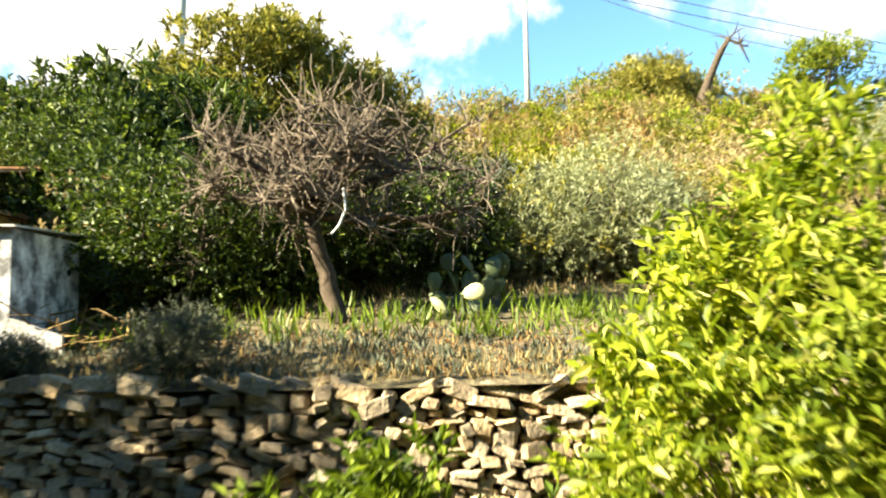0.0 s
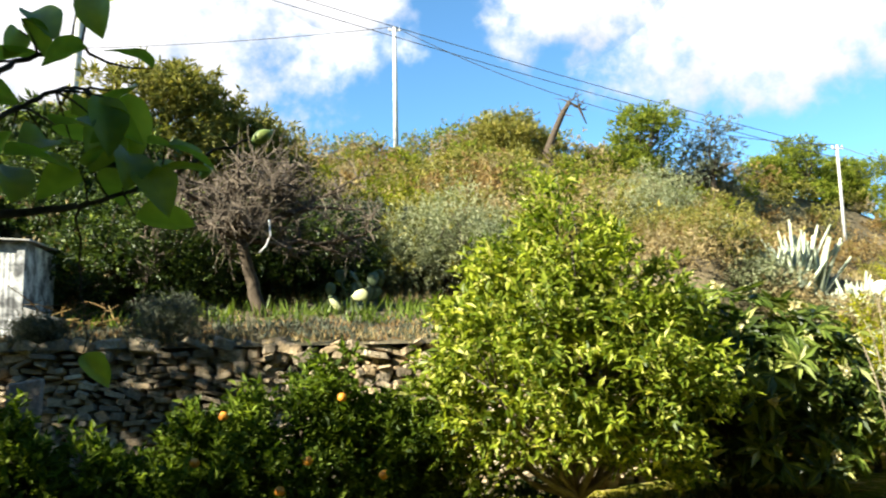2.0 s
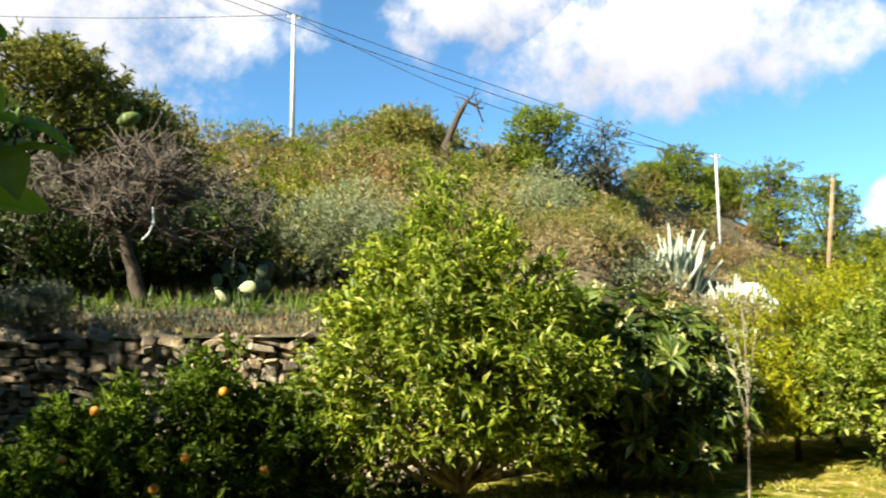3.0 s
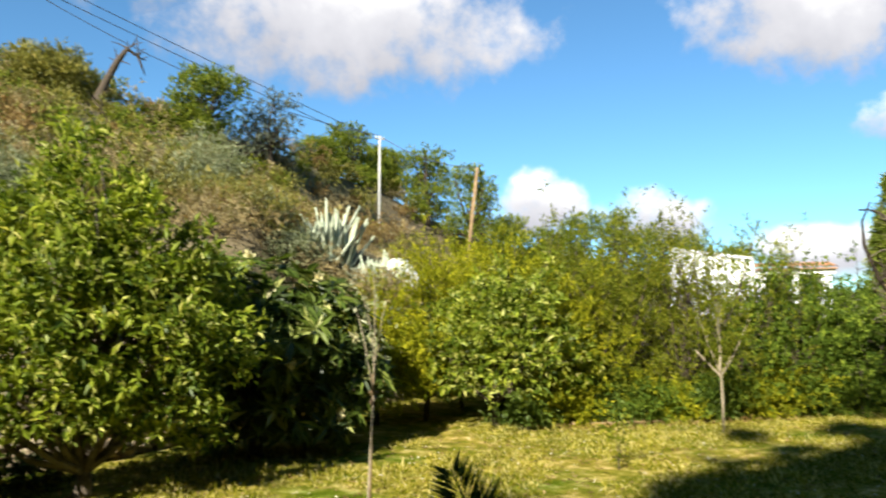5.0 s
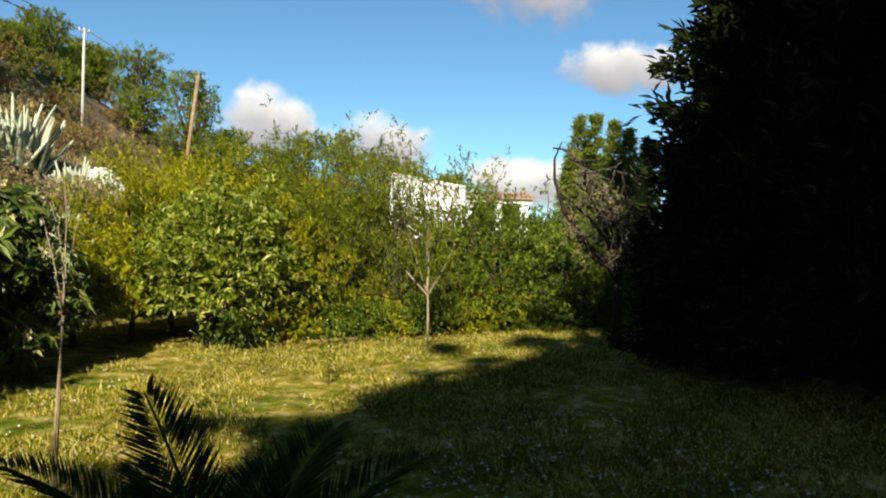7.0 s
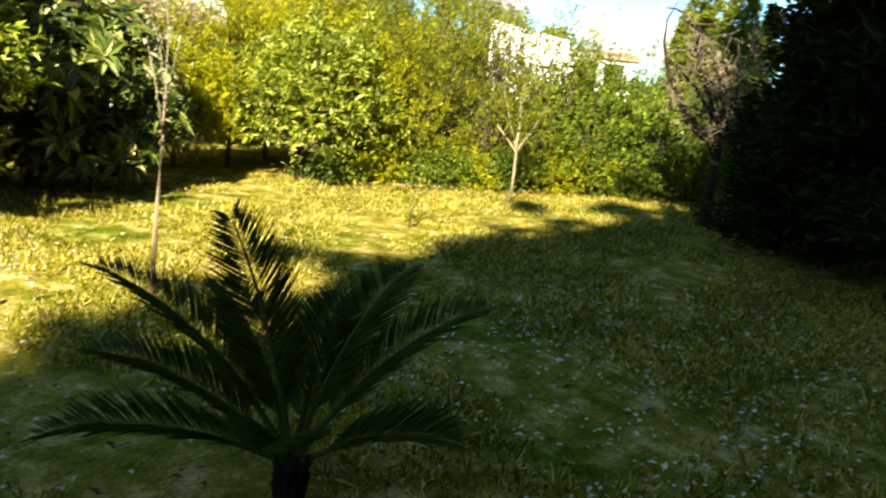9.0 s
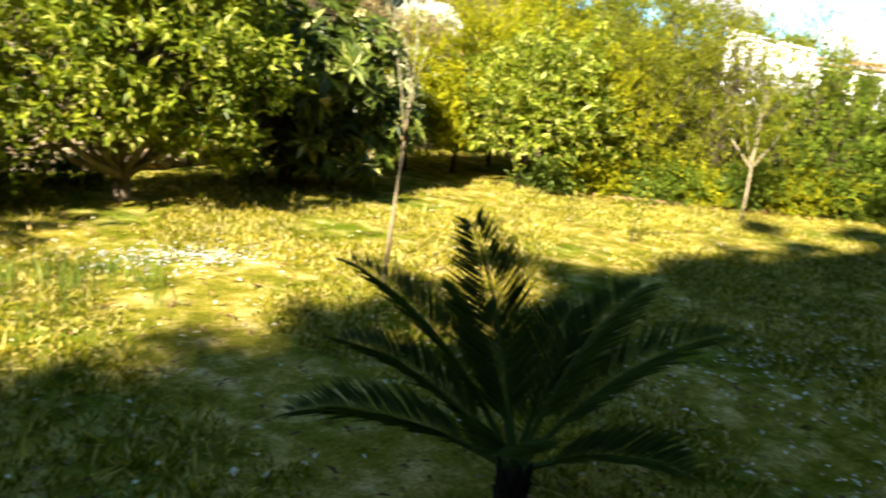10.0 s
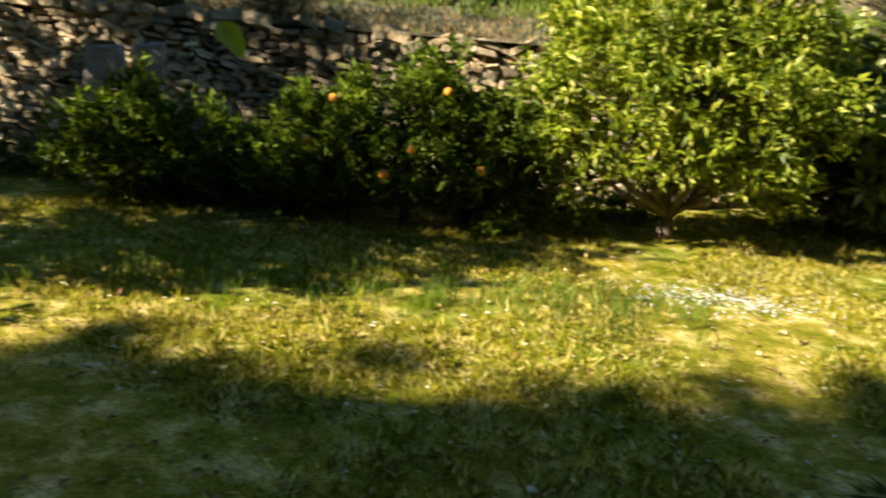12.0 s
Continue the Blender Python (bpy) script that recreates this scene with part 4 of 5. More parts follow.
# ------------------------------------------------------------------ terrace above the wall
for az, dist, wd, ht, mat, seed in [(-15.5, 12.2, 2.6, 1.9, M_SHADED_LEAF, 1), (-11.5, 12.6, 2.4, 1.6, M_SHADED_LEAF, 2), (-6.5, 12.6, 2.4, 1.5, M_SHADED_LEAF, 3), (-18.5, 12.8, 2.6, 2.3, M_SHADED_LEAF, 4), (-3.0, 12.8, 2.0, 1.4, M_SHADED_LEAF, 5),
                                    (-22.5, 14.0, 2.8, 2.6, M_SHADED_LEAF, 6), (-25.5, 14.5, 2.8, 2.4, M_SHADED_LEAF, 7), (0.2, 13.4, 1.8, 1.5, M_GREY, 8)]:
    leafy_tree("terrace_shrub", on_hill(az, dist), bush_blobs(np.random.default_rng(400 + seed), wd, ht, 11), 11000, mat, "dense dark green shrub shading the terrace" if mat is M_SHADED_LEAF else "grey-green shrub on the terrace", "shrub", (0, 0, 0.3), 0.05, 0.085, 0.04, seed=410 + seed, limbs_per=1, gap=0.08, shell=0.3, group="terrace shrubs")
for az, dist, wd, ht, seed in [(6.2, 13.0, 2.1, 1.85, 1), (4.2, 13.2, 1.5, 1.5, 2), (20.8, 17.0, 2.2, 2.0, 3), (9.2, 13.5, 1.5, 1.4, 4)]:
    leafy_tree("olive_tree", on_hill(az, dist), bush_blobs(np.random.default_rng(430 + seed), wd, ht, 11), 15000, M_OLIVE, "small silver-green olive tree on the terrace", "tree", (0, 0, 0.35), 0.05, 0.075, 0.018, seed=440 + seed, limbs_per=2, shell=0.25, up=0.9, gap=0.08)
for az, dist, wd, ht, seed in [(-13.0, 8.75, 0.75, 0.42, 1), (-29.0, 8.9, 0.9, 0.42, 2), (-22.3, 8.8, 0.5, 0.28, 3)]:
    x, y, _ = polar(az, dist)
    y = max(y, wall_y(x) + 0.35)
    leafy_tree("lavender_bush", (x, y, hill_z(x, y) - 0.02), bush_blobs(np.random.default_rng(450 + seed), wd, ht, 8), 5000, M_GREY, "rounded grey-green lavender bush on top of the wall", "bush", (0, 0, 0.08), 0.012, 0.07, 0.01, seed=455 + seed, limbs_per=1, up=1.2)
heap = Mesh()
r = np.random.default_rng(46)
hx0, hy0, _ = polar(-19.5, 10.4)
for _ in range(150):
    a = np.array([r.normal(0, 0.42), r.normal(0, 0.25), abs(r.normal(0, 0.13))])
    tube(heap, bent(a, a + unit(r.normal(size=3) * (1, 1, 0.35)) * r.uniform(0.15, 0.5), 0.2, 4, r), np.linspace(0.009, 0.003, 4), 4)
solo("brush_pile", heap, M_RUST, "heap of reddish-brown cut brushwood on the terrace", "brushwood", "stuff", at=(hx0, hy0, hill_z(hx0, hy0)))


def pad(parent, base, d, length, width, mat, face, label=""):
    """One flat oval cactus pad."""
    d, face = unit(np.asarray(d, float)), np.asarray(face, float)
    side = unit(np.cross(d, face))
    nrm = np.cross(side, d)
    m = Mesh()
    ball(m, (0, 0, 0), 1, 1, 1, 14, 9)
    v = m.v[0]
    shape = (v[:, 2:3] * 0.5 + 0.5)
    m.v[0] = np.asarray(base) + d * shape * length + side * v[:, 0:1] * width * 0.5 * (0.75 + 0.35 * shape) + nrm * v[:, 1:2] * 0.022
    part("pad", m, mat, parent, label, True)
    return np.asarray(base) + d * length * 0.94


cx, cy, _ = polar(-0.6, 10.7)
cz = hill_z(cx, cy)
cactus = thing("prickly_pear", (cx, cy, cz), "prickly pear cactus with flat oval pads on the terrace", "cactus")
r = np.random.default_rng(48)
view = np.array([0.1, -1, 0.1])
for k in range(6):
    p = np.array([r.uniform(-0.3, 0.45), r.uniform(0.0, 0.4), 0])
    for lv in range(int(r.integers(2, 4))):
        p = pad(cactus, p, np.array([r.normal(0, 0.5), r.normal(0, 0.25), 0.9]), r.uniform(0.2, 0.28), r.uniform(0.15, 0.2), M_CACTUS, view + r.normal(0, 0.5, 3))
# low pads in front, sunlight in their colour: offset, height, direction, length, width
for x, z, d, ln, wd in ((-0.02, 2.28 - cz, (0.85, 0, 0.25), 0.22, 0.17), (-0.32, 2.28 - cz, (0.5, 0, -0.55), 0.22, 0.1)):
    pad(cactus, (x, -0.3, z), d, ln, wd, M_CACTUS_SUNLIT, view, "pad with sunlight in its pale colour")
    m = Mesh()
    tube(m, [(x, -0.3, z + 0.02), (x * 0.8, -0.2, z * 0.5), (x * 0.6, -0.15, -0.03)], [0.025, 0.03, 0.04], 6)
    part("stem", m, M_CACTUS, cactus)


def agave(at, n_, size, seed, mat=None):
    r = np.random.default_rng(seed)
    t = thing("agave", at, "pale grey-green agave with long pointed leaves", "agave")
    for k in range(n_):
        a = k * 2.39996 + r.normal(0, 0.1)
        rise = radians(58 + 30 * (1 - k / n_) + r.normal(0, 5))
        out = np.array([math.cos(a), math.sin(a), 0])
        s = np.linspace(0, 1, 8)
        ln = size * r.uniform(0.8, 1.1)
        bend = rise + s * radians(r.uniform(-14, 10))
        line = np.array([0, 0, 0.02]) + out * 0.04 + np.cumsum(out[None] * np.cos(bend)[:, None] + np.array([0, 0, 1.0]) * np.sin(bend)[:, None], 0) * ln / 8
        side = np.cross(out, (0, 0, 1.0))
        nrm = np.cross(side, out * math.cos(rise) + np.array([0, 0, 1]) * math.sin(rise))
        w_ = 0.048 * size * np.sin(np.pi * (0.28 + 0.72 * s)) ** 0.7 + 0.002
        m = Mesh()
        v = np.stack([line - side * w_[:, None] + nrm * w_[:, None] * 0.5, line - nrm * 0.02, line + side * w_[:, None] + nrm * w_[:, None] * 0.5, line + nrm * 0.015], 1)
        i_, j_ = np.meshgrid(np.arange(7), np.arange(4), indexing="ij")
        m.grid_faces(v.reshape(-1, 3), np.stack([i_ * 4 + j_, i_ * 4 + (j_ + 1) % 4, (i_ + 1) * 4 + (j_ + 1) % 4, (i_ + 1) * 4 + j_], -1).reshape(-1, 4))
        part("leaf", m, mat or M_AGAVE, t, smooth=True)
    return t


for az, el, dist, n_, size, seed in [(30.2, 3.3, 12.9, 20, 1.08, 1), (31.2, 3.2, 13.1, 16, 0.95, 2), (33.4, 3.0, 12.9, 28, 1.0, 3), (32.3, 2.6, 12.5, 22, 0.75, 4), (28.8, 2.9, 12.8, 16, 0.5, 5), (34.5, 3.0, 12.7, 24, 0.85, 6)]:
    x, y, z = on_hill(az, dist)
    agave((x, y, z - 0.02), n_, size, 60 + seed)


def rock(name, at, size, seed, mat, label, cat="rock"):
    r = np.random.default_rng(seed)
    bm = bmesh.new()
    bmesh.ops.create_icosphere(bm, subdivisions=3, radius=1.0)
    off = Vector(r.random(3) * 10)
    for v in bm.verts:
        k = 1 + 0.35 * noise.noise(v.co * 1.2 + off) + 0.15 * noise.noise(v.co * 3 + off)
        v.co = Vector((v.co.x * size[0], v.co.y * size[1], v.co.z * size[2])) * k
    me = bpy.data.meshes.new(name)
    bm.to_mesh(me)
    bm.free()
    me.materials.append(mat)
    ob = new(name, me)
    ob.location = at
    return tagged(ob, label, cat)


for k, (az, dist) in enumerate([(27.2, 12.0), (28.6, 12.1), (30.2, 12.0), (31.6, 12.2), (33.0, 12.2), (34.5, 12.4), (26.0, 12.4)]):
    leafy_tree("dry_shrub", on_hill(az, dist), bush_blobs(np.random.default_rng(460 + k), 1.0, 0.62, 7), 2600, M_OLIVE if k % 3 == 0 else M_DRY, "pale straw-coloured shrub below the agaves", "shrub", (0, 0, 0.15), 0.02, 0.07, 0.02, seed=470 + k, limbs_per=1, up=1.0, group="dry shrubs below the agaves")
for k, (az, dist) in enumerate([(22.0, 11.6), (23.4, 12.6), (24.6, 11.8), (25.6, 13.2), (26.8, 13.6), (21.0, 13.4), (23.0, 14.4), (28.0, 14.4), (35.6, 14.6), (37.4, 15.6), (33.0, 15.0), (38.6, 14.4)]):
    leafy_tree("dry_shrub", on_hill(az, dist), bush_blobs(np.random.default_rng(480 + k), 1.5, 0.75, 8), 3000, (M_DRY, M_RUST, M_SCRUB)[k % 3], ("straw-coloured dry scrub on the slope", "rust-brown dry scrub on the slope", "olive-green scrub on the slope")[k % 3], "shrub", (0, 0, 0.15), 0.02, 0.07, 0.018, seed=490 + k, limbs_per=1, up=1.0, shell=0.2)
x, y, z = on_hill(34.9, 13.4)
rock("boulder", (x + 0.1, y, (z + 2.3) / 2), (0.55, 0.35, max(0.35, (2.5 - z) / 2)), 5, M_PLASTER, "pale limestone boulder among the agaves", "boulder")
for k, (x, y, s) in enumerate([(4.0, 1.55, 0.03), (0.35, 2.85, 0.025), (4.2, 2.2, 0.028), (1.3, 2.6, 0.02)]):
    rock("pebble", (x, y, 0.012), (s, s * 0.8, s * 0.6), 15 + k, M_STONE if k == 0 else M_PETAL, "small dark stone in the grass" if k == 0 else "small white stone in the grass", "pebble")

# ------------------------------------------------------------------ outbuildings


def facing(name, az, dist, label, cat, turn):
    """A thing on the terrace, or on the lawn below it, turned by that many degrees."""
    x, y, _ = polar(az, dist)
    return thing(name, (x, y, hill_z(x, y) if y > wall_y(x) else 0.0), label, cat, turn=turn)


shed = facing("shed", -24.6, 10.3, "small white corrugated shed on the terrace", "shed", 8)
m = Mesh()
xs_ = np.linspace(-0.42, 0.42, 57)
prof = 0.0018 * np.cos(np.arange(57) * np.pi / 2)
v = [(a, b, z) for z in (0, 1.12) for a, b in zip(xs_, prof)] + [(a, b + 0.01, z) for z in (0, 1.12) for a, b in zip(xs_, prof)]
k = np.arange(56)
m.grid_faces(v, np.concatenate([np.stack([k, k + 1, 57 + k + 1, 57 + k], 1), np.stack([114 + k + 1, 114 + k, 171 + k, 171 + k + 1], 1)]))
part("front_panel", m, M_SHED, shed, "streaked white corrugated sheet")
m = Mesh()
box(m, -0.55, -0.02, 0, -0.42, 1.4, 1.16)
part("corner_post", m, M_CONCRETE, shed, "grey masonry corner")
m = Mesh()
box(m, 0.42, -0.02, 0, 0.5, 1.4, 1.13)
part("side_panel", m, M_SHED, shed)
m = Mesh()
m.add([(-0.6, -0.08, 1.17), (0.56, -0.08, 1.13), (0.56, 1.5, 1.2), (-0.6, 1.5, 1.24), (-0.6, -0.08, 1.19), (0.56, -0.08, 1.15), (0.56, 1.5, 1.22), (-0.6, 1.5, 1.26)], [(3, 2, 1, 0), (4, 5, 6, 7), (0, 1, 5, 4), (1, 2, 6, 5), (2, 3, 7, 6), (3, 0, 4, 7)])
part("roof", m, M_CONCRETE, shed)
m = Mesh()
m.add([(0.52, -0.05, 0.0), (0.52, -0.05, 0.36), (0.95, -0.05, 0.2), (0.95, -0.05, 0.0), (0.52, 0.0, 0.0), (0.52, 0.0, 0.36), (0.95, 0.0, 0.2), (0.95, 0.0, 0.0)], [(0, 3, 2, 1), (4, 5, 6, 7), (1, 2, 6, 5), (0, 1, 5, 4), (3, 7, 6, 2), (0, 4, 7, 3)])
part("side_board", m, M_CONCRETE, shed, "low sloping pale board")
hut = facing("outbuilding", -33.2, 11.2, "orange plastered outbuilding with a tiled roof", "outbuilding", 4)
m = Mesh()
box(m, -1.1, 0, -0.2, 0.92, 3.0, 1.6)
part("wall", m, M_ORANGE_WALL, hut)
m = Mesh()
for i_ in range(11):
    a = -1.25 + i_ * 0.2
    th = np.linspace(0, np.pi, 6)
    v = [(a + 0.1 - 0.1 * math.cos(q), yy, zz + 0.07 * math.sin(q)) for yy, zz in ((-0.25, 1.62), (3.2, 2.3)) for q in th]
    m.add(v, [(j_, j_ + 1, 7 + j_, 6 + j_) for j_ in range(5)])
box(m, -1.25, -0.2, 1.604, 0.98, 3.1, 1.66)
part("roof", m, M_TILE, hut)
for k, (az, top, wd) in enumerate([(-24.6, 1.36, 0.2), (-21.9, 1.4, 0.17)]):
    x, y, _ = polar(az, 7.75)
    m = Mesh()
    v = [(-wd, 0.0, 0), (wd, 0.0, 0), (wd, 0.1, 0), (-wd, 0.1, 0), (-wd * 0.85, 0.16, top * 0.97), (wd * 0.9, 0.16, top), (wd * 0.9, 0.26, top), (-wd * 0.85, 0.26, top * 0.97)]
    m.add(v, [(0, 3, 2, 1), (4, 5, 6, 7), (0, 1, 5, 4), (1, 2, 6, 5), (2, 3, 7, 6), (3, 0, 4, 7)])
    ob = solo("stone_slab", m, M_SLAB, "upright pale stone slab leaning on the dry stone wall", "stone slab", at=(x, y, -0.02))
    mod = ob.modifiers.new("worn", "BEVEL")
    mod.width, mod.segments = 0.02, 2

# unseen wall closing the south side, its height set to shade the lawn
m = Mesh()
box(m, -26.0, -3.3, -0.1, -9.6, -3.0, 9.0)
box(m, -9.6, -3.3, -0.1, 8.0, -3.0, 10.1)
solo("wall_south", m, M_EARTH, "plain earth-coloured wall added out of view to shade the lawn", "wall", "structure")
# unseen tall trees added behind that wall to shade the lawn
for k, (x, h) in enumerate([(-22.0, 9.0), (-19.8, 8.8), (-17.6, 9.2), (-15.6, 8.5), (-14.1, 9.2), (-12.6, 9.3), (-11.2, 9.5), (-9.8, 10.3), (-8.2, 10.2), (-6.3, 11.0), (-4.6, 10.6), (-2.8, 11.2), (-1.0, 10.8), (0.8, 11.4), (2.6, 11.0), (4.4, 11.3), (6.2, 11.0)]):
    cypress(x - 2.7, -4.4 + 0.3 * (k % 2), h + 2.2, 2.8, 11000, M_CYPRESS_SHADED, "tall dark cypress in an unseen row added to shade the lawn", 700 + k, 0.4)
# unseen garden trees added so that their shade lies on the stone wall
for k, (x, y, h, wd) in enumerate([(-5.4, 3.95, 4.6, 2.7), (-7.4, 5.7, 6.2, 3.4), (-9.6, 4.7, 5.1, 3.2)]):
    leafy_tree("garden_tree", (x, y, 0), [(b[0], b[1], b[2] + h * 0.22, b[3], b[4], b[5]) for b in bush_blobs(np.random.default_rng(730 + k), wd, h * 0.78, 14)], 8500, M_CITRUS_DARK, "leafy green tree added out of view beside the lawn for shade", "tree", (0, 0, h * 0.3), 0.09, 0.15, 0.07, seed=735 + k, shell=0.2, gap=0.25)

hx1, hy1, _ = polar(60.2, 36.0)
house = thing("house", (hx1, hy1, 0), "white house with a clay tile roof behind the hedge", "house", turn=-60.2)
m = Mesh()
m.add([(-3.5, 0, 0), (0, 0, 0), (0, 0, 3.75), (-3.5, 0, 4.3), (-3.5, 5, 0), (0, 5, 0), (0, 5, 3.75), (-3.5, 5, 4.3)], [(0, 1, 2, 3), (5, 4, 7, 6), (4, 0, 3, 7), (1, 5, 6, 2), (3, 2, 6, 7), (4, 5, 1, 0)])
part("wall", m, M_PLASTER, house)
m = Mesh()
m.add([(-3.6, -0.1, 4.33), (0.02, -0.1, 3.77), (0.02, -0.1, 3.87), (-3.6, -0.1, 4.43), (-3.6, 5.1, 4.33), (0.02, 5.1, 3.77), (0.02, 5.1, 3.87), (-3.6, 5.1, 4.43)], [(0, 1, 2, 3), (5, 4, 7, 6), (4, 0, 3, 7), (1, 5, 6, 2), (3, 2, 6, 7), (4, 5, 1, 0)])
part("parapet", m, M_PLASTER, house)
m = Mesh()
box(m, 0.03, 1.8, 0, 3.1, 6, 3.15)
part("wall", m, M_PLASTER, house)
for a in (0.05, 1.35, 2.6):
    m = Mesh()
    box(m, a, -0.05, 0, a + 0.4, 0.35, 3.1)
    part("porch_column", m, M_PLASTER, house)
m = Mesh()
box(m, 0.03, -0.12, 3.105, 3.15, 0.42, 3.3)
part("cornice", m, M_PLASTER, house)
m = Mesh()
box(m, 0.03, -0.3, 3.305, 3.25, 5.5, 3.35)
roof = part("roof", m, M_TILE, house)
for i_ in range(17):
    a = 0.03 + i_ * 0.19
    th = np.linspace(0, np.pi, 6)
    m = Mesh()
    m.add([(a + 0.095 - 0.095 * math.cos(q), yy, zz + 0.08 * math.sin(q)) for yy, zz in ((-0.35, 3.36), (3.5, 3.75)) for q in th], [(j_, j_ + 1, 7 + j_, 6 + j_) for j_ in range(5)])
    part("tile", m, M_TILE, roof)
for a in (0.55, 1.85):
    m = Mesh()
    box(m, a, 1.75, 1.0, a + 0.7, 1.79, 2.3)
    part("window", m, M_GLASS, house, "dark window pane")
leafy_tree("poplar_tree", polar(62.0, 30.0), [(0, 0, 2.6, 0.3, 0.3, 0.6), (0.1, 0, 3.3, 0.25, 0.25, 0.5), (0, 0, 3.9, 0.16, 0.16, 0.4)], 900, M_HEDGE, "thin young tree in front of the white house", "tree", (0, 0, 1.6), 0.04, 0.1, 0.045, seed=335, shell=0.1, limbs_per=2)

# ------------------------------------------------------------------ poles and cables


def pole(az, dist, el_top, r0, r1, mat, label, lean=(0, 0), arms=True):
    base = np.array(on_hill(az, dist))
    top = spot(az, el_top, dist) + np.array([lean[0], lean[1], 0])
    t = thing("utility_pole", tuple(base), label, "utility pole", "poles along the ridge")
    m = Mesh()
    tube(m, [(0, 0, -0.3), tuple((top - base) * 0.5), tuple(top - base)], [r0, (r0 + r1) / 2, r1], 10)
    part("shaft", m, mat, t, smooth=True)
    if arms:
        m = Mesh()
        q = top - base
        box(m, q[0] - 0.35, q[1] - 0.05, q[2] - 0.25, q[0] + 0.35, q[1] + 0.05, q[2] - 0.17)
        part("crossarm", m, M_CONCRETE, t)
        for s in (-0.3, 0.3):
            m = Mesh()
            tube(m, [(q[0] + s, q[1], q[2] - 0.17), (q[0] + s, q[1], q[2] - 0.02)], [0.04, 0.025], 6)
            part("insulator", m, M_PLASTER, t)
    return top


PALE_POLE = "pale concrete utility pole on the ridge"
p1 = pole(2.5, 43, 23.7, 0.16, 0.11, M_CONCRETE, PALE_POLE)
p0 = pole(-20.4, 27, 29.0, 0.16, 0.12, M_CONCRETE, "grey concrete utility pole beside the terrace trees", (0.4, 0))
p2 = pole(33.6, 50, 13.0, 0.1, 0.07, M_CONCRETE, PALE_POLE)
p3 = pole(39.9, 46, 10.7, 0.12, 0.1, M_WOODPOLE, "leaning brown wooden utility pole on the slope", (0.75, -0.4), False)


def cable(a, b, sag, label="dark overhead cable between utility poles"):
    s = np.linspace(0, 1, 24)[:, None]
    line = np.asarray(a) + (np.asarray(b) - np.asarray(a)) * s - np.array([0, 0, 1.0]) * sag * 4 * s * (1 - s)
    m = Mesh()
    tube(m, line, np.full(24, 0.022), 5)
    solo("cable", m, M_WIRE, label, "cable", group="overhead cables")


far_left = spot(-32, 18.6, 55)
cable(p1, far_left, 0.6)
cable(p1, p2, 1.6)
near_left = spot(-22, 28.2, 40)
for dz in (0.0, -0.6):
    cable(near_left + (0, 0, dz), p2 + (0, 0, dz * 0.8 - 0.3), 0.4)
cable(p2, p3, 0.5)

# dead tree on the ridge
dx, dy, dz_ = on_hill(14.9, 38)
dead = thing("dead_tree", (dx, dy, dz_), "dead grey tree trunk with a broken bent top", "tree")
m = Mesh()
top = [spot(a, e, 38) - np.array([dx, dy, dz_]) for a, e in ((14.9, 12.8), (13.9, 14.4), (14.5, 15.8), (15.1, 17.0), (15.7, 17.9), (16.4, 17.5), (16.9, 16.3))]
top[0][2] = -0.2
tube(m, top, [0.2, 0.24, 0.17, 0.15, 0.13, 0.07, 0.03], 8)
part("trunk", m, M_BARK, dead, smooth=True)
r = np.random.default_rng(77)
for k in range(26):
    s = top[int(r.integers(3, 6))] if k < 16 else top[1]
    m = Mesh()
    tube(m, bent(s, s + unit(r.normal(size=3) + (0, 0, 0.4 if k < 16 else 0)) * r.uniform(0.4, 1.0), 0.25, 5, r), np.linspace(0.045, 0.012, 5), 5)
    part("branch", m, M_BARK, dead)

# ------------------------------------------------------------------ hillside growth


def pine(az, dist, el_top, wd, seed, mat=None, squash=1.0, count=12000):
    x, y, z = on_hill(az, dist)
    h = 1.55 + dist * math.tan(radians(el_top)) - z
    r = np.random.default_rng(seed)
    bl = []
    for q in np.linspace(0.16, 0.9, 11):
        for _ in range(2):
            a, w_ = r.random() * 6.28, wd * 0.5 * (1.1 - q) ** 0.5 * squash
            s = wd * r.uniform(0.17, 0.25)
            bl.append((math.cos(a) * w_ * 0.65, math.sin(a) * w_ * 0.65, h * q, s * 1.3, s * 1.3, max(h * 0.07, s * 0.6)))
    leafy_tree("pine_tree", (x, y, z), bl, count, mat or M_PINE, "green Aleppo pine on the ridge" if mat is None else "grey-green tree on the ridge", "tree", (0, 0, h * 0.35), 0.03 * h, 0.24, 0.065, 10, 0.25, seed=seed + 1, limbs_per=1, shell=0.15, up=0.9, group="trees on the ridge")


for k, (az, dist, el, wd) in enumerate([(21.0, 42, 17.2, 4.4), (31.2, 56, 13.5, 5.0), (34.6, 60, 11.8, 4.0), (37.2, 58, 12.1, 4.6), (40.6, 56, 10.8, 4.2), (33.0, 60, 12.2, 4.0), (29.0, 52, 12.4, 3.5),
                                        (48.5, 60, 7.2, 4.5), (51.0, 60, 7.6, 4.5), (54.0, 62, 6.2, 5.0), (56.5, 64, 5.2, 5.0), (46.0, 60, 6.0, 4.0), (43.0, 58, 7.0, 4.2), (58.8, 60, 4.6, 4.0)]):
    pine(az, dist, el, wd, 500 + 3 * k)
pine(25.6, 44, 15.6, 3.6, 560, M_GREY, 1.4, 4000)
pine(-15.5, 21, 20.0, 4.0, 566, M_OAK, 1.6, 20000)
pine(-10.0, 22, 17.6, 3.8, 569, M_OAK, 1.6, 16000)
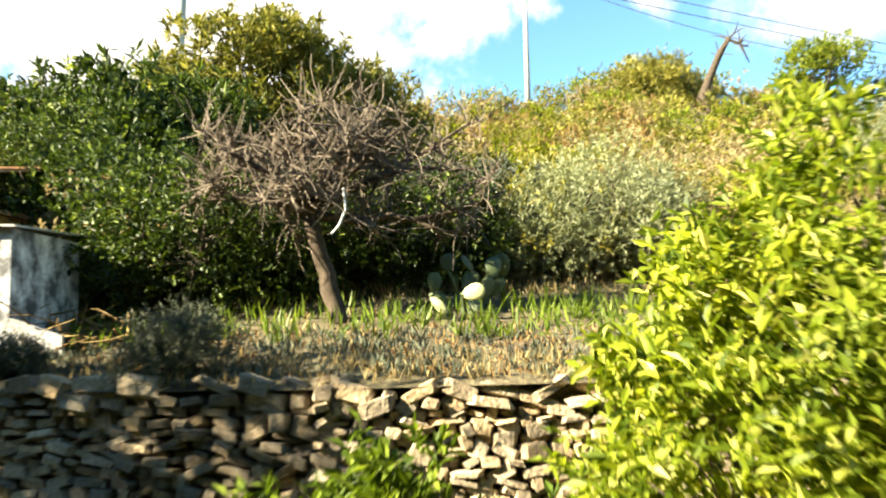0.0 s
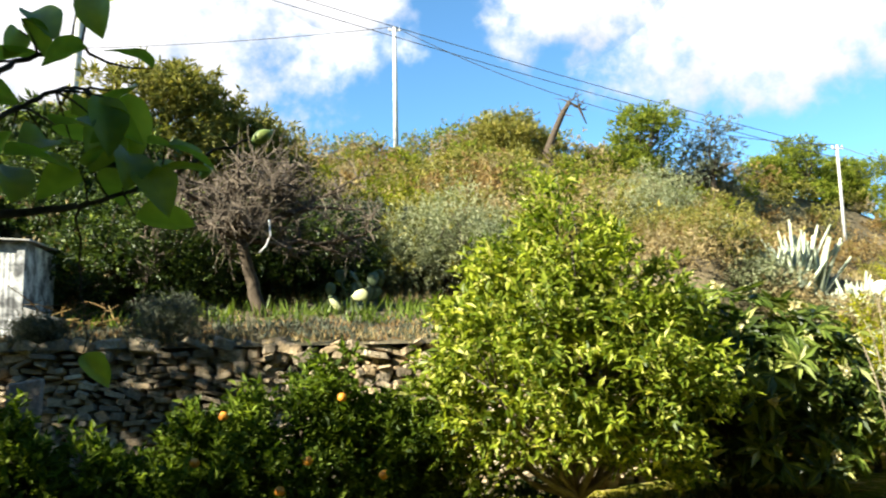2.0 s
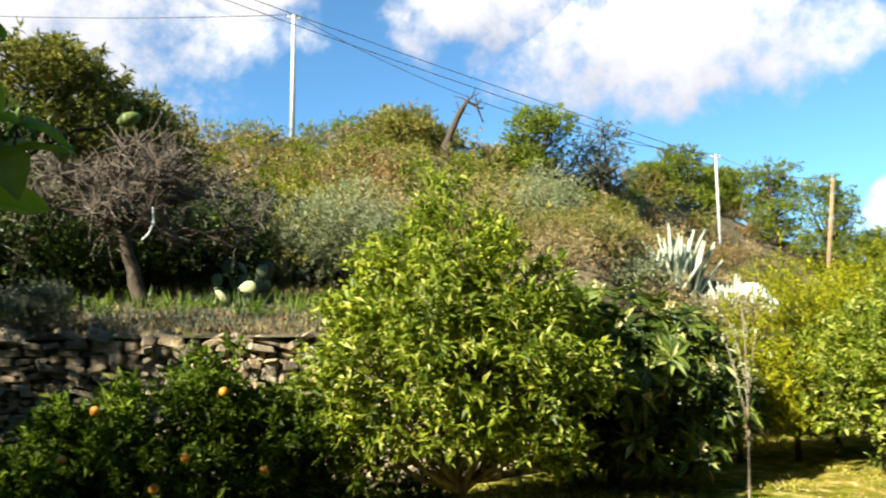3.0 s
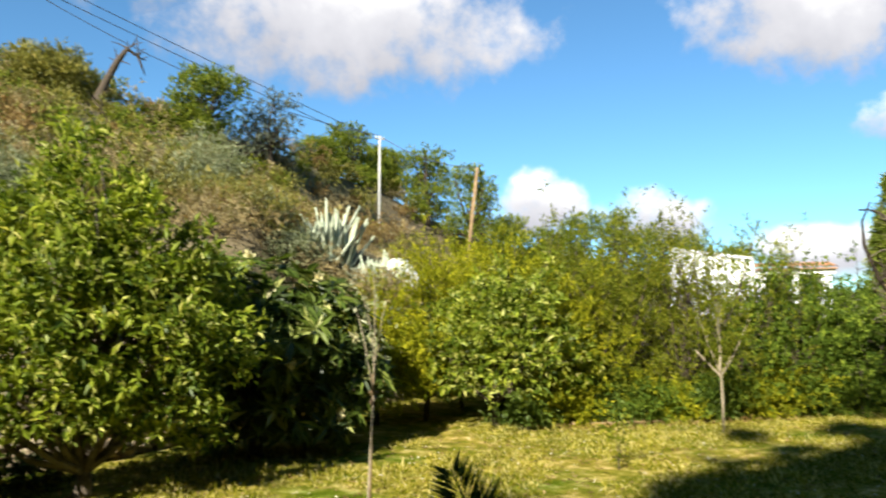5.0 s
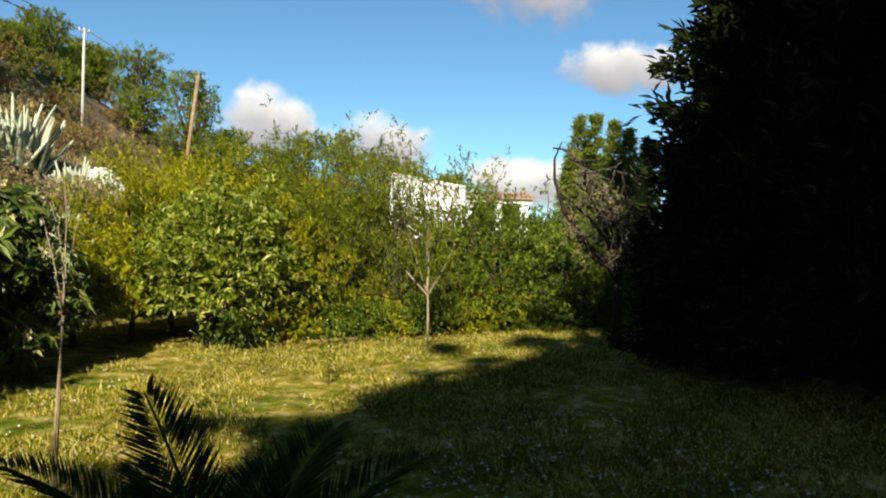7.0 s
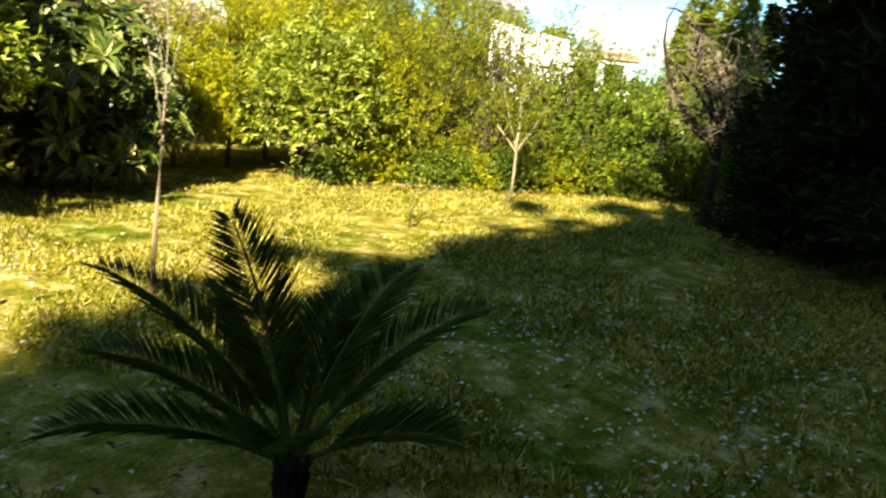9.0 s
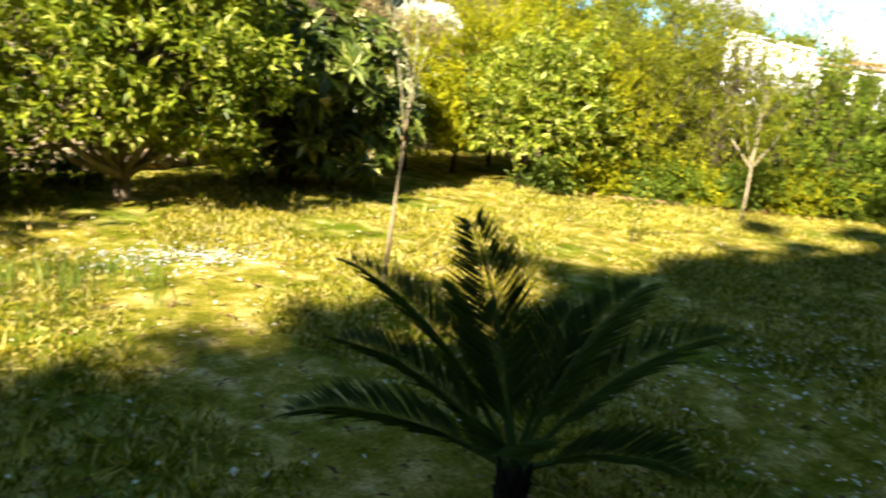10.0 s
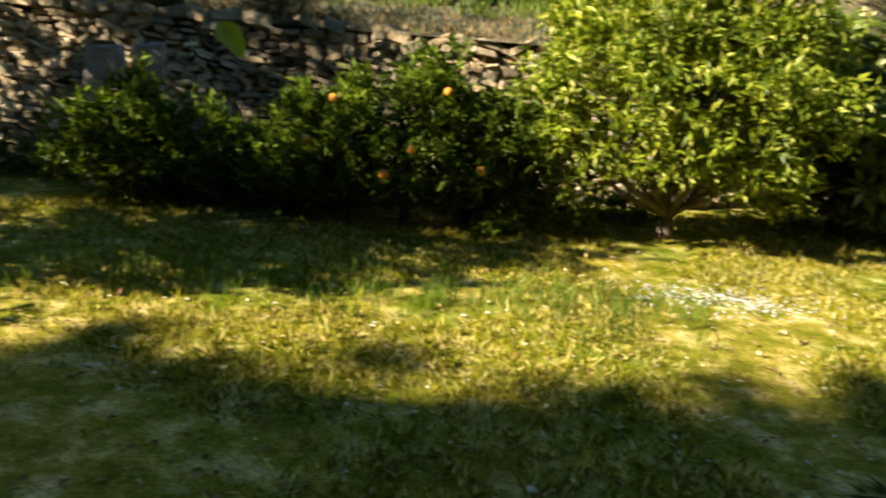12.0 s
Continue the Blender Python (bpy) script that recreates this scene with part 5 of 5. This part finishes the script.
pine(-20.0, 18, 15.5, 3.6, 572, M_SHADED_LEAF, 1.6, 14000)
pine(-25.0, 18, 14.5, 4.0, 578, M_SHADED_LEAF, 1.6, 14000)
pine(10.9, 40, 16.9, 3.4, 575, M_SCRUB, 1.5, 9000)

templates = []
for k, (mat, label) in enumerate([(M_SCRUB, "olive-green scrub bush on the dry hillside"), (M_DRY, "straw-coloured dry scrub on the hillside"), (M_RUST, "rust-brown dry bush on the hillside"), (M_SCRUB, "olive-green scrub bush on the dry hillside"),
                                  (M_BRUSH, "dark green scrub bush on the hillside"), (M_DRY, "straw-coloured dry scrub on the hillside"), (M_GREY, "grey-green scrub bush on the hillside"), (M_HEDGE, "yellow-green bush on the hillside")]):
    r = np.random.default_rng(600 + k)
    p = on_hill(-30 + 8 * k, 30)
    templates.append(leafy_tree("scrub_bush", p, bush_blobs(r, 1.8, 1.1, 9), 2600, mat, label, "bush", (0, 0, 0.2), 0.025, 0.09, 0.03, seed=620 + k, limbs_per=1, shell=0.2, up=0.8, group="scrub on the hillside"))
r = np.random.default_rng(640)
rows = []
for k in range(800):
    az, dist = r.uniform(-42, 46), 13.5 + 30 * r.random() ** 0.85
    far = float(np.interp(az, [q[0] for q in RIDGE], [q[2] for q in RIDGE]))
    rows.append((az, min(dist * far / 43, far + 1), r.uniform(0.6, 1.25)))
for k in range(90):
    az = -32 + 74 * k / 90 + r.normal(0, 0.3)
    far = float(np.interp(az, [q[0] for q in RIDGE], [q[2] for q in RIDGE]))
    rows.append((az, far - r.random() * 2.0, r.uniform(0.7, 1.5)))
weights = np.array([0.22, 0.18, 0.06, 0.18, 0.12, 0.12, 0.07, 0.05])
rows.sort(key=lambda q: q[1])
brush = {}
for number, (az, dist, s) in enumerate(rows):
    x, y, z = on_hill(az, dist)
    if number >= 170:
        mat = [M_SCRUB, M_DRY, M_SCRUB, M_RUST, M_BRUSH, M_DRY, M_PINE, M_OAK, M_SCRUB][int(r.integers(9))]
        far_mesh = brush.setdefault(mat.name, (mat, Mesh()))[1]
        bl = np.array(bush_blobs(r, 1.9 * s, 1.15 * s, 7)) + (x, y, z, 0, 0, 0)
        p, d = blob_points(bl, 62, r, 0.3)
        sprigs(far_mesh, p, d, r, 6, 0.25, 0.19, 0.075, 0.8)
        continue
    t = templates[int(r.choice(8, p=weights))]
    copy_thing(t, Matrix.LocRotScale((x, y, z), Euler((0, 0, r.uniform(0, 6.28))), Vector((s, s, s * r.uniform(0.7, 1.15)))))

for mat, far_mesh in brush.values():
    solo('far_scrub', far_mesh, mat, 'dry scrub covering the upper hillside', 'scrub', 'stuff')
m = Mesh()
k = 17000
az, dist = r.uniform(-42, 46, k), 8.6 + 36 * r.random(k) ** 1.1
pts = []
for a, d in zip(az, dist):
    x, y, _ = polar(a, d)
    if y > wall_y(x) + 0.25 and (d > 12 or r.random() < 0.14):
        pts.append((x, y, hill_z(x, y)))
pts = np.array(pts)
pts = np.repeat(pts, 5, 0) + r.normal(0, 0.05, (len(pts) * 5, 3)) * (1, 1, 0)
leaves(m, pts - (0, 0, 0.02), r.normal(0, 0.4, (len(pts), 3)) + (0, 0, 1), r.normal(size=(len(pts), 3)), r.uniform(0.4, 1.0, len(pts)) * np.clip((pts[:, 1] - 7.5) * 0.045, 0.04, 0.32), 0.016)
solo("dry_grass", m, M_DRY, "tufts of dry straw-coloured grass on terrace and hillside", "grass", "stuff")
for mat, count, y0, y1, x0, x1, tall, name, label in ((M_WEED, 170, 9.9, 11.6, -4.5, 2.2, 0.26, "terrace_weeds", "green weeds and grass along the terrace"),
                                                      (M_GREY, 520, 8.75, 10.4, -6.5, 2.6, 0.12, "terrace_herbs", "low grey-green herbs on the terrace"), (M_LITTER, 420, 8.7, 10.6, -7.0, 2.6, 0.09, "terrace_litter", "brown dead weeds and litter on the terrace")):
    m = Mesh()
    pts = []
    for _ in range(count):
        x, y = r.uniform(x0, x1), r.uniform(y0, y1)
        if y > wall_y(x) + 0.3:
            pts.append((x, y, hill_z(x, y) - 0.01))
    k = len(pts) * 7
    pts = np.repeat(np.array(pts), 7, 0) + r.normal(0, 0.06, (k, 3)) * (1, 1, 0)
    leaves(m, pts, r.normal(0, 0.4, (k, 3)) + (0, 0, 1), r.normal(size=(k, 3)), r.uniform(0.35, 1.15, k) * tall, 0.024)
    solo(name, m, mat, label, "weeds", "stuff")

m = Mesh()
pts = []
for _ in range(520):
    x = r.uniform(-7, 3)
    y = wall_y(x) + r.uniform(0.12, 0.9)
    pts.append((x, y, max(hill_z(x, y), 1.6)))
pts = np.repeat(np.array(pts), 5, 0) + r.normal(0, 0.03, (2600, 3)) * (1, 1, 0)
leaves(m, pts, r.normal(0, 0.5, (2600, 3)) + (0, -0.15, 0.8), r.normal(size=(2600, 3)), r.uniform(0.04, 0.15, 2600), 0.012)
solo("wall_top_grass", m, M_DRY, "ragged short grass along the top of the wall", "grass", "stuff")

# ------------------------------------------------------------------ lawn growth
m = Mesh()
k = 1500
q = r.random(k)
x, y = 7.6 + 4.0 * q + r.normal(0, 0.25, k), 7.6 - 1.6 * q + r.normal(0, 0.22, k)
leaves(m, np.stack([x, y, np.full(k, 0.025)], 1), r.normal(0, 1, (k, 3)) * (1, 1, 0.4), np.tile((0, 0, 1.0), (k, 1)), r.uniform(0.04, 0.1, k), r.uniform(0.02, 0.045, k))
solo("leaf_litter", m, M_RUST, "reddish-brown leaf litter along the foot of the hedge", "leaves", "stuff")
m = Mesh()
tube(m, bent((8.0, 7.35, 0.05), (10.3, 6.45, 0.06), 0.03, 9, r), np.linspace(0.022, 0.01, 9), 6)
solo("fallen_branch", m, M_WOODPOLE, "thin fallen branch lying at the foot of the hedge", "branch", smooth=True)
m = Mesh()
k = 76000
x, y = r.uniform(-6, 13, k), 0.3 + 8.6 * r.random(k)
dens = np.array([noise.noise(Vector((a * 0.9, b * 0.9, 5))) for a, b in zip(x, y)])
keep = (dens > -0.25 + 0.3 * r.random(k)) & (y < np.interp(x, [-7, -0.9, 2.6, 6, 9, 13], [8.3, 8.0, 8.6, 8.6, 8.4, 6.2]))
x, y = x[keep], y[keep]
pts = np.repeat(np.stack([x, y, np.zeros(len(x))], 1), 4, 0) + r.normal(0, 0.018, (len(x) * 4, 3)) * (1, 1, 0)
leaves(m, pts, r.normal(0, 0.55, (len(pts), 3)) + (0, 0, 0.8), r.normal(size=(len(pts), 3)), r.uniform(0.022, 0.065, len(pts)) * np.repeat(1 + 1.2 * (r.random(len(x)) > 0.92), 4), 0.012)
solo("lawn_grass", m, M_GRASS, "short mossy grass of the lawn, green and straw-coloured", "grass", "stuff")
m = Mesh()
k = 260
x, y = r.uniform(-2.6, 1.6, k), 5.05 + r.normal(0, 0.22, k) + 0.12 * r.uniform(-2.6, 1.6, k)
pts = np.repeat(np.stack([x, y, np.zeros(k)], 1), 4, 0) + r.normal(0, 0.02, (k * 4, 3)) * (1, 1, 0)
leaves(m, pts, r.normal(0, 0.22, (len(pts), 3)) + (0, 0, 1), r.normal(size=(len(pts), 3)), r.uniform(0.05, 0.2, len(pts)), 0.009)
solo("tall_grass", m, M_WEED, "strip of taller green grass in the lawn", "grass", "stuff")
m = Mesh()
k = 1900
x, y = np.concatenate([r.uniform(-4, 11, 1200), r.uniform(3.0, 6.8, 700)]), np.concatenate([r.uniform(0.8, 7.5, 1200), r.uniform(0.6, 3.2, 700)])
leaves(m, np.stack([x, y, np.full(k, 0.02)], 1), r.normal(0, 1, (k, 3)) * (1, 1, 0.25), np.tile((0, 0, 1.0), (k, 1)), r.uniform(0.015, 0.055, k), r.uniform(0.012, 0.036, k))
solo("fallen_petals", m, M_PETAL, "small white petals and dry leaves scattered on the lawn", "petals", "stuff")
m = Mesh()
k = 9000
x, y = r.uniform(-6, 13, k), r.uniform(0.5, 8.4, k)
leaves(m, np.stack([x, y, np.full(k, 0.018)], 1), r.normal(0, 1, (k, 3)) * (1, 1, 0.3), np.tile((0, 0, 1.0), (k, 1)), r.uniform(0.03, 0.07, k), r.uniform(0.015, 0.03, k))
solo("fallen_leaves", m, M_LITTER, "dry brown leaves scattered on the lawn", "leaves", "stuff")
m = Mesh()
for k in range(520):
    c = (1.95 + r.normal(0, 0.42), 5.45 + r.normal(0, 0.17), 0.014)
    s = r.uniform(0.004, 0.014)
    ball(m, c, s, s * 0.8, s * 0.5, 6, 4)
solo("gravel_patch", m, M_CONCRETE, "patch of pale gravel in the lawn", "gravel", "stuff")

# ------------------------------------------------------------------ dry stone wall


def stone_mesh(seed):
    """One rough fieldstone, one unit long, high and deep."""
    r = np.random.default_rng(seed)
    bm = bmesh.new()
    bmesh.ops.create_cube(bm, size=1.0)
    bmesh.ops.bevel(bm, geom=bm.edges[:], offset=0.13, segments=1, affect="EDGES")
    for v in bm.verts:
        v.co += Vector(r.normal(0, 0.055, 3))
        v.co.x *= 1 - 0.25 * abs(v.co.z) * r.random()
    me = bpy.data.meshes.new("stone")
    bm.to_mesh(me)
    bm.free()
    me.materials.append(M_STONE)
    return me


SHAPES = [stone_mesh(800 + k) for k in range(22)]
SHAPE_ARRAYS = [(np.array([v.co[:] for v in s.vertices]), [tuple(p.vertices) for p in s.polygons]) for s in SHAPES]
core = Mesh()
for (xa, ya), (xb, yb) in zip(WALL[1:5], WALL[2:6]):
    core.add([(xa, ya + 0.1, -0.05), (xb, yb + 0.1, -0.05), (xb, yb + 0.3, 1.6), (xa, ya + 0.3, 1.6), (xa, ya + 0.75, 1.6), (xb, yb + 0.75, 1.6), (xa, ya + 0.75, -0.05), (xb, yb + 0.75, -0.05)],
             [(0, 1, 2, 3), (3, 2, 5, 4), (4, 5, 7, 6)])
wall = solo("wall_garden", core, M_EARTH, "dry stone retaining wall of grey-brown fieldstone", "stone wall", "structure")
rest = Mesh()
r = np.random.default_rng(820)
near_count = 0
for (xa, ya), (xb, yb) in zip(WALL[1:5], WALL[2:6]):
    run = math.hypot(xb - xa, yb - ya)
    ux, uy = (xb - xa) / run, (yb - ya) / run
    turn = math.atan2(uy, ux)
    z = 0.0
    while z < 1.62:
        h = r.uniform(0.032, 0.085)
        last = z + h > 1.55
        if last:
            h = r.uniform(0.07, 0.11)
        s = -r.random() * 0.15
        while s < run:
            ln = r.uniform(0.07, 0.25) * (1.35 if last else 1.0)
            hh = h * r.uniform(0.6, 1.7)
            c = s + ln / 2
            back = 0.06 + z * 0.12 + r.normal(0, 0.026) - (0.03 if last else 0)
            px, py = xa + ux * c - uy * back, ya + uy * c + ux * back
            if px < 6.2:
                mtx = Matrix.LocRotScale((px, py, z + h / 2), Euler((r.normal(-0.1, 0.06), r.normal(0.05, 0.26), turn + r.normal(0, 0.09))), Vector((ln * 0.98, r.uniform(0.16, 0.24), hh * 0.97)))
                q = int(r.integers(22))
                if -2.2 < px < 0.6 and near_count < 300:
                    ob = new("stone", SHAPES[q])
                    ob.parent = wall
                    ob.matrix_basis = mtx
                    near_count += 1
                else:
                    v, f = SHAPE_ARRAYS[q]
                    mm = np.array(mtx)
                    rest.add(v @ mm[:3, :3].T + mm[:3, 3], f)
            s += ln + r.uniform(0.002, 0.02)
        z += h
ob = new("stonework", rest.data("stonework", M_STONE))
ob.parent = wall
tagged(ob, kind="stuff")
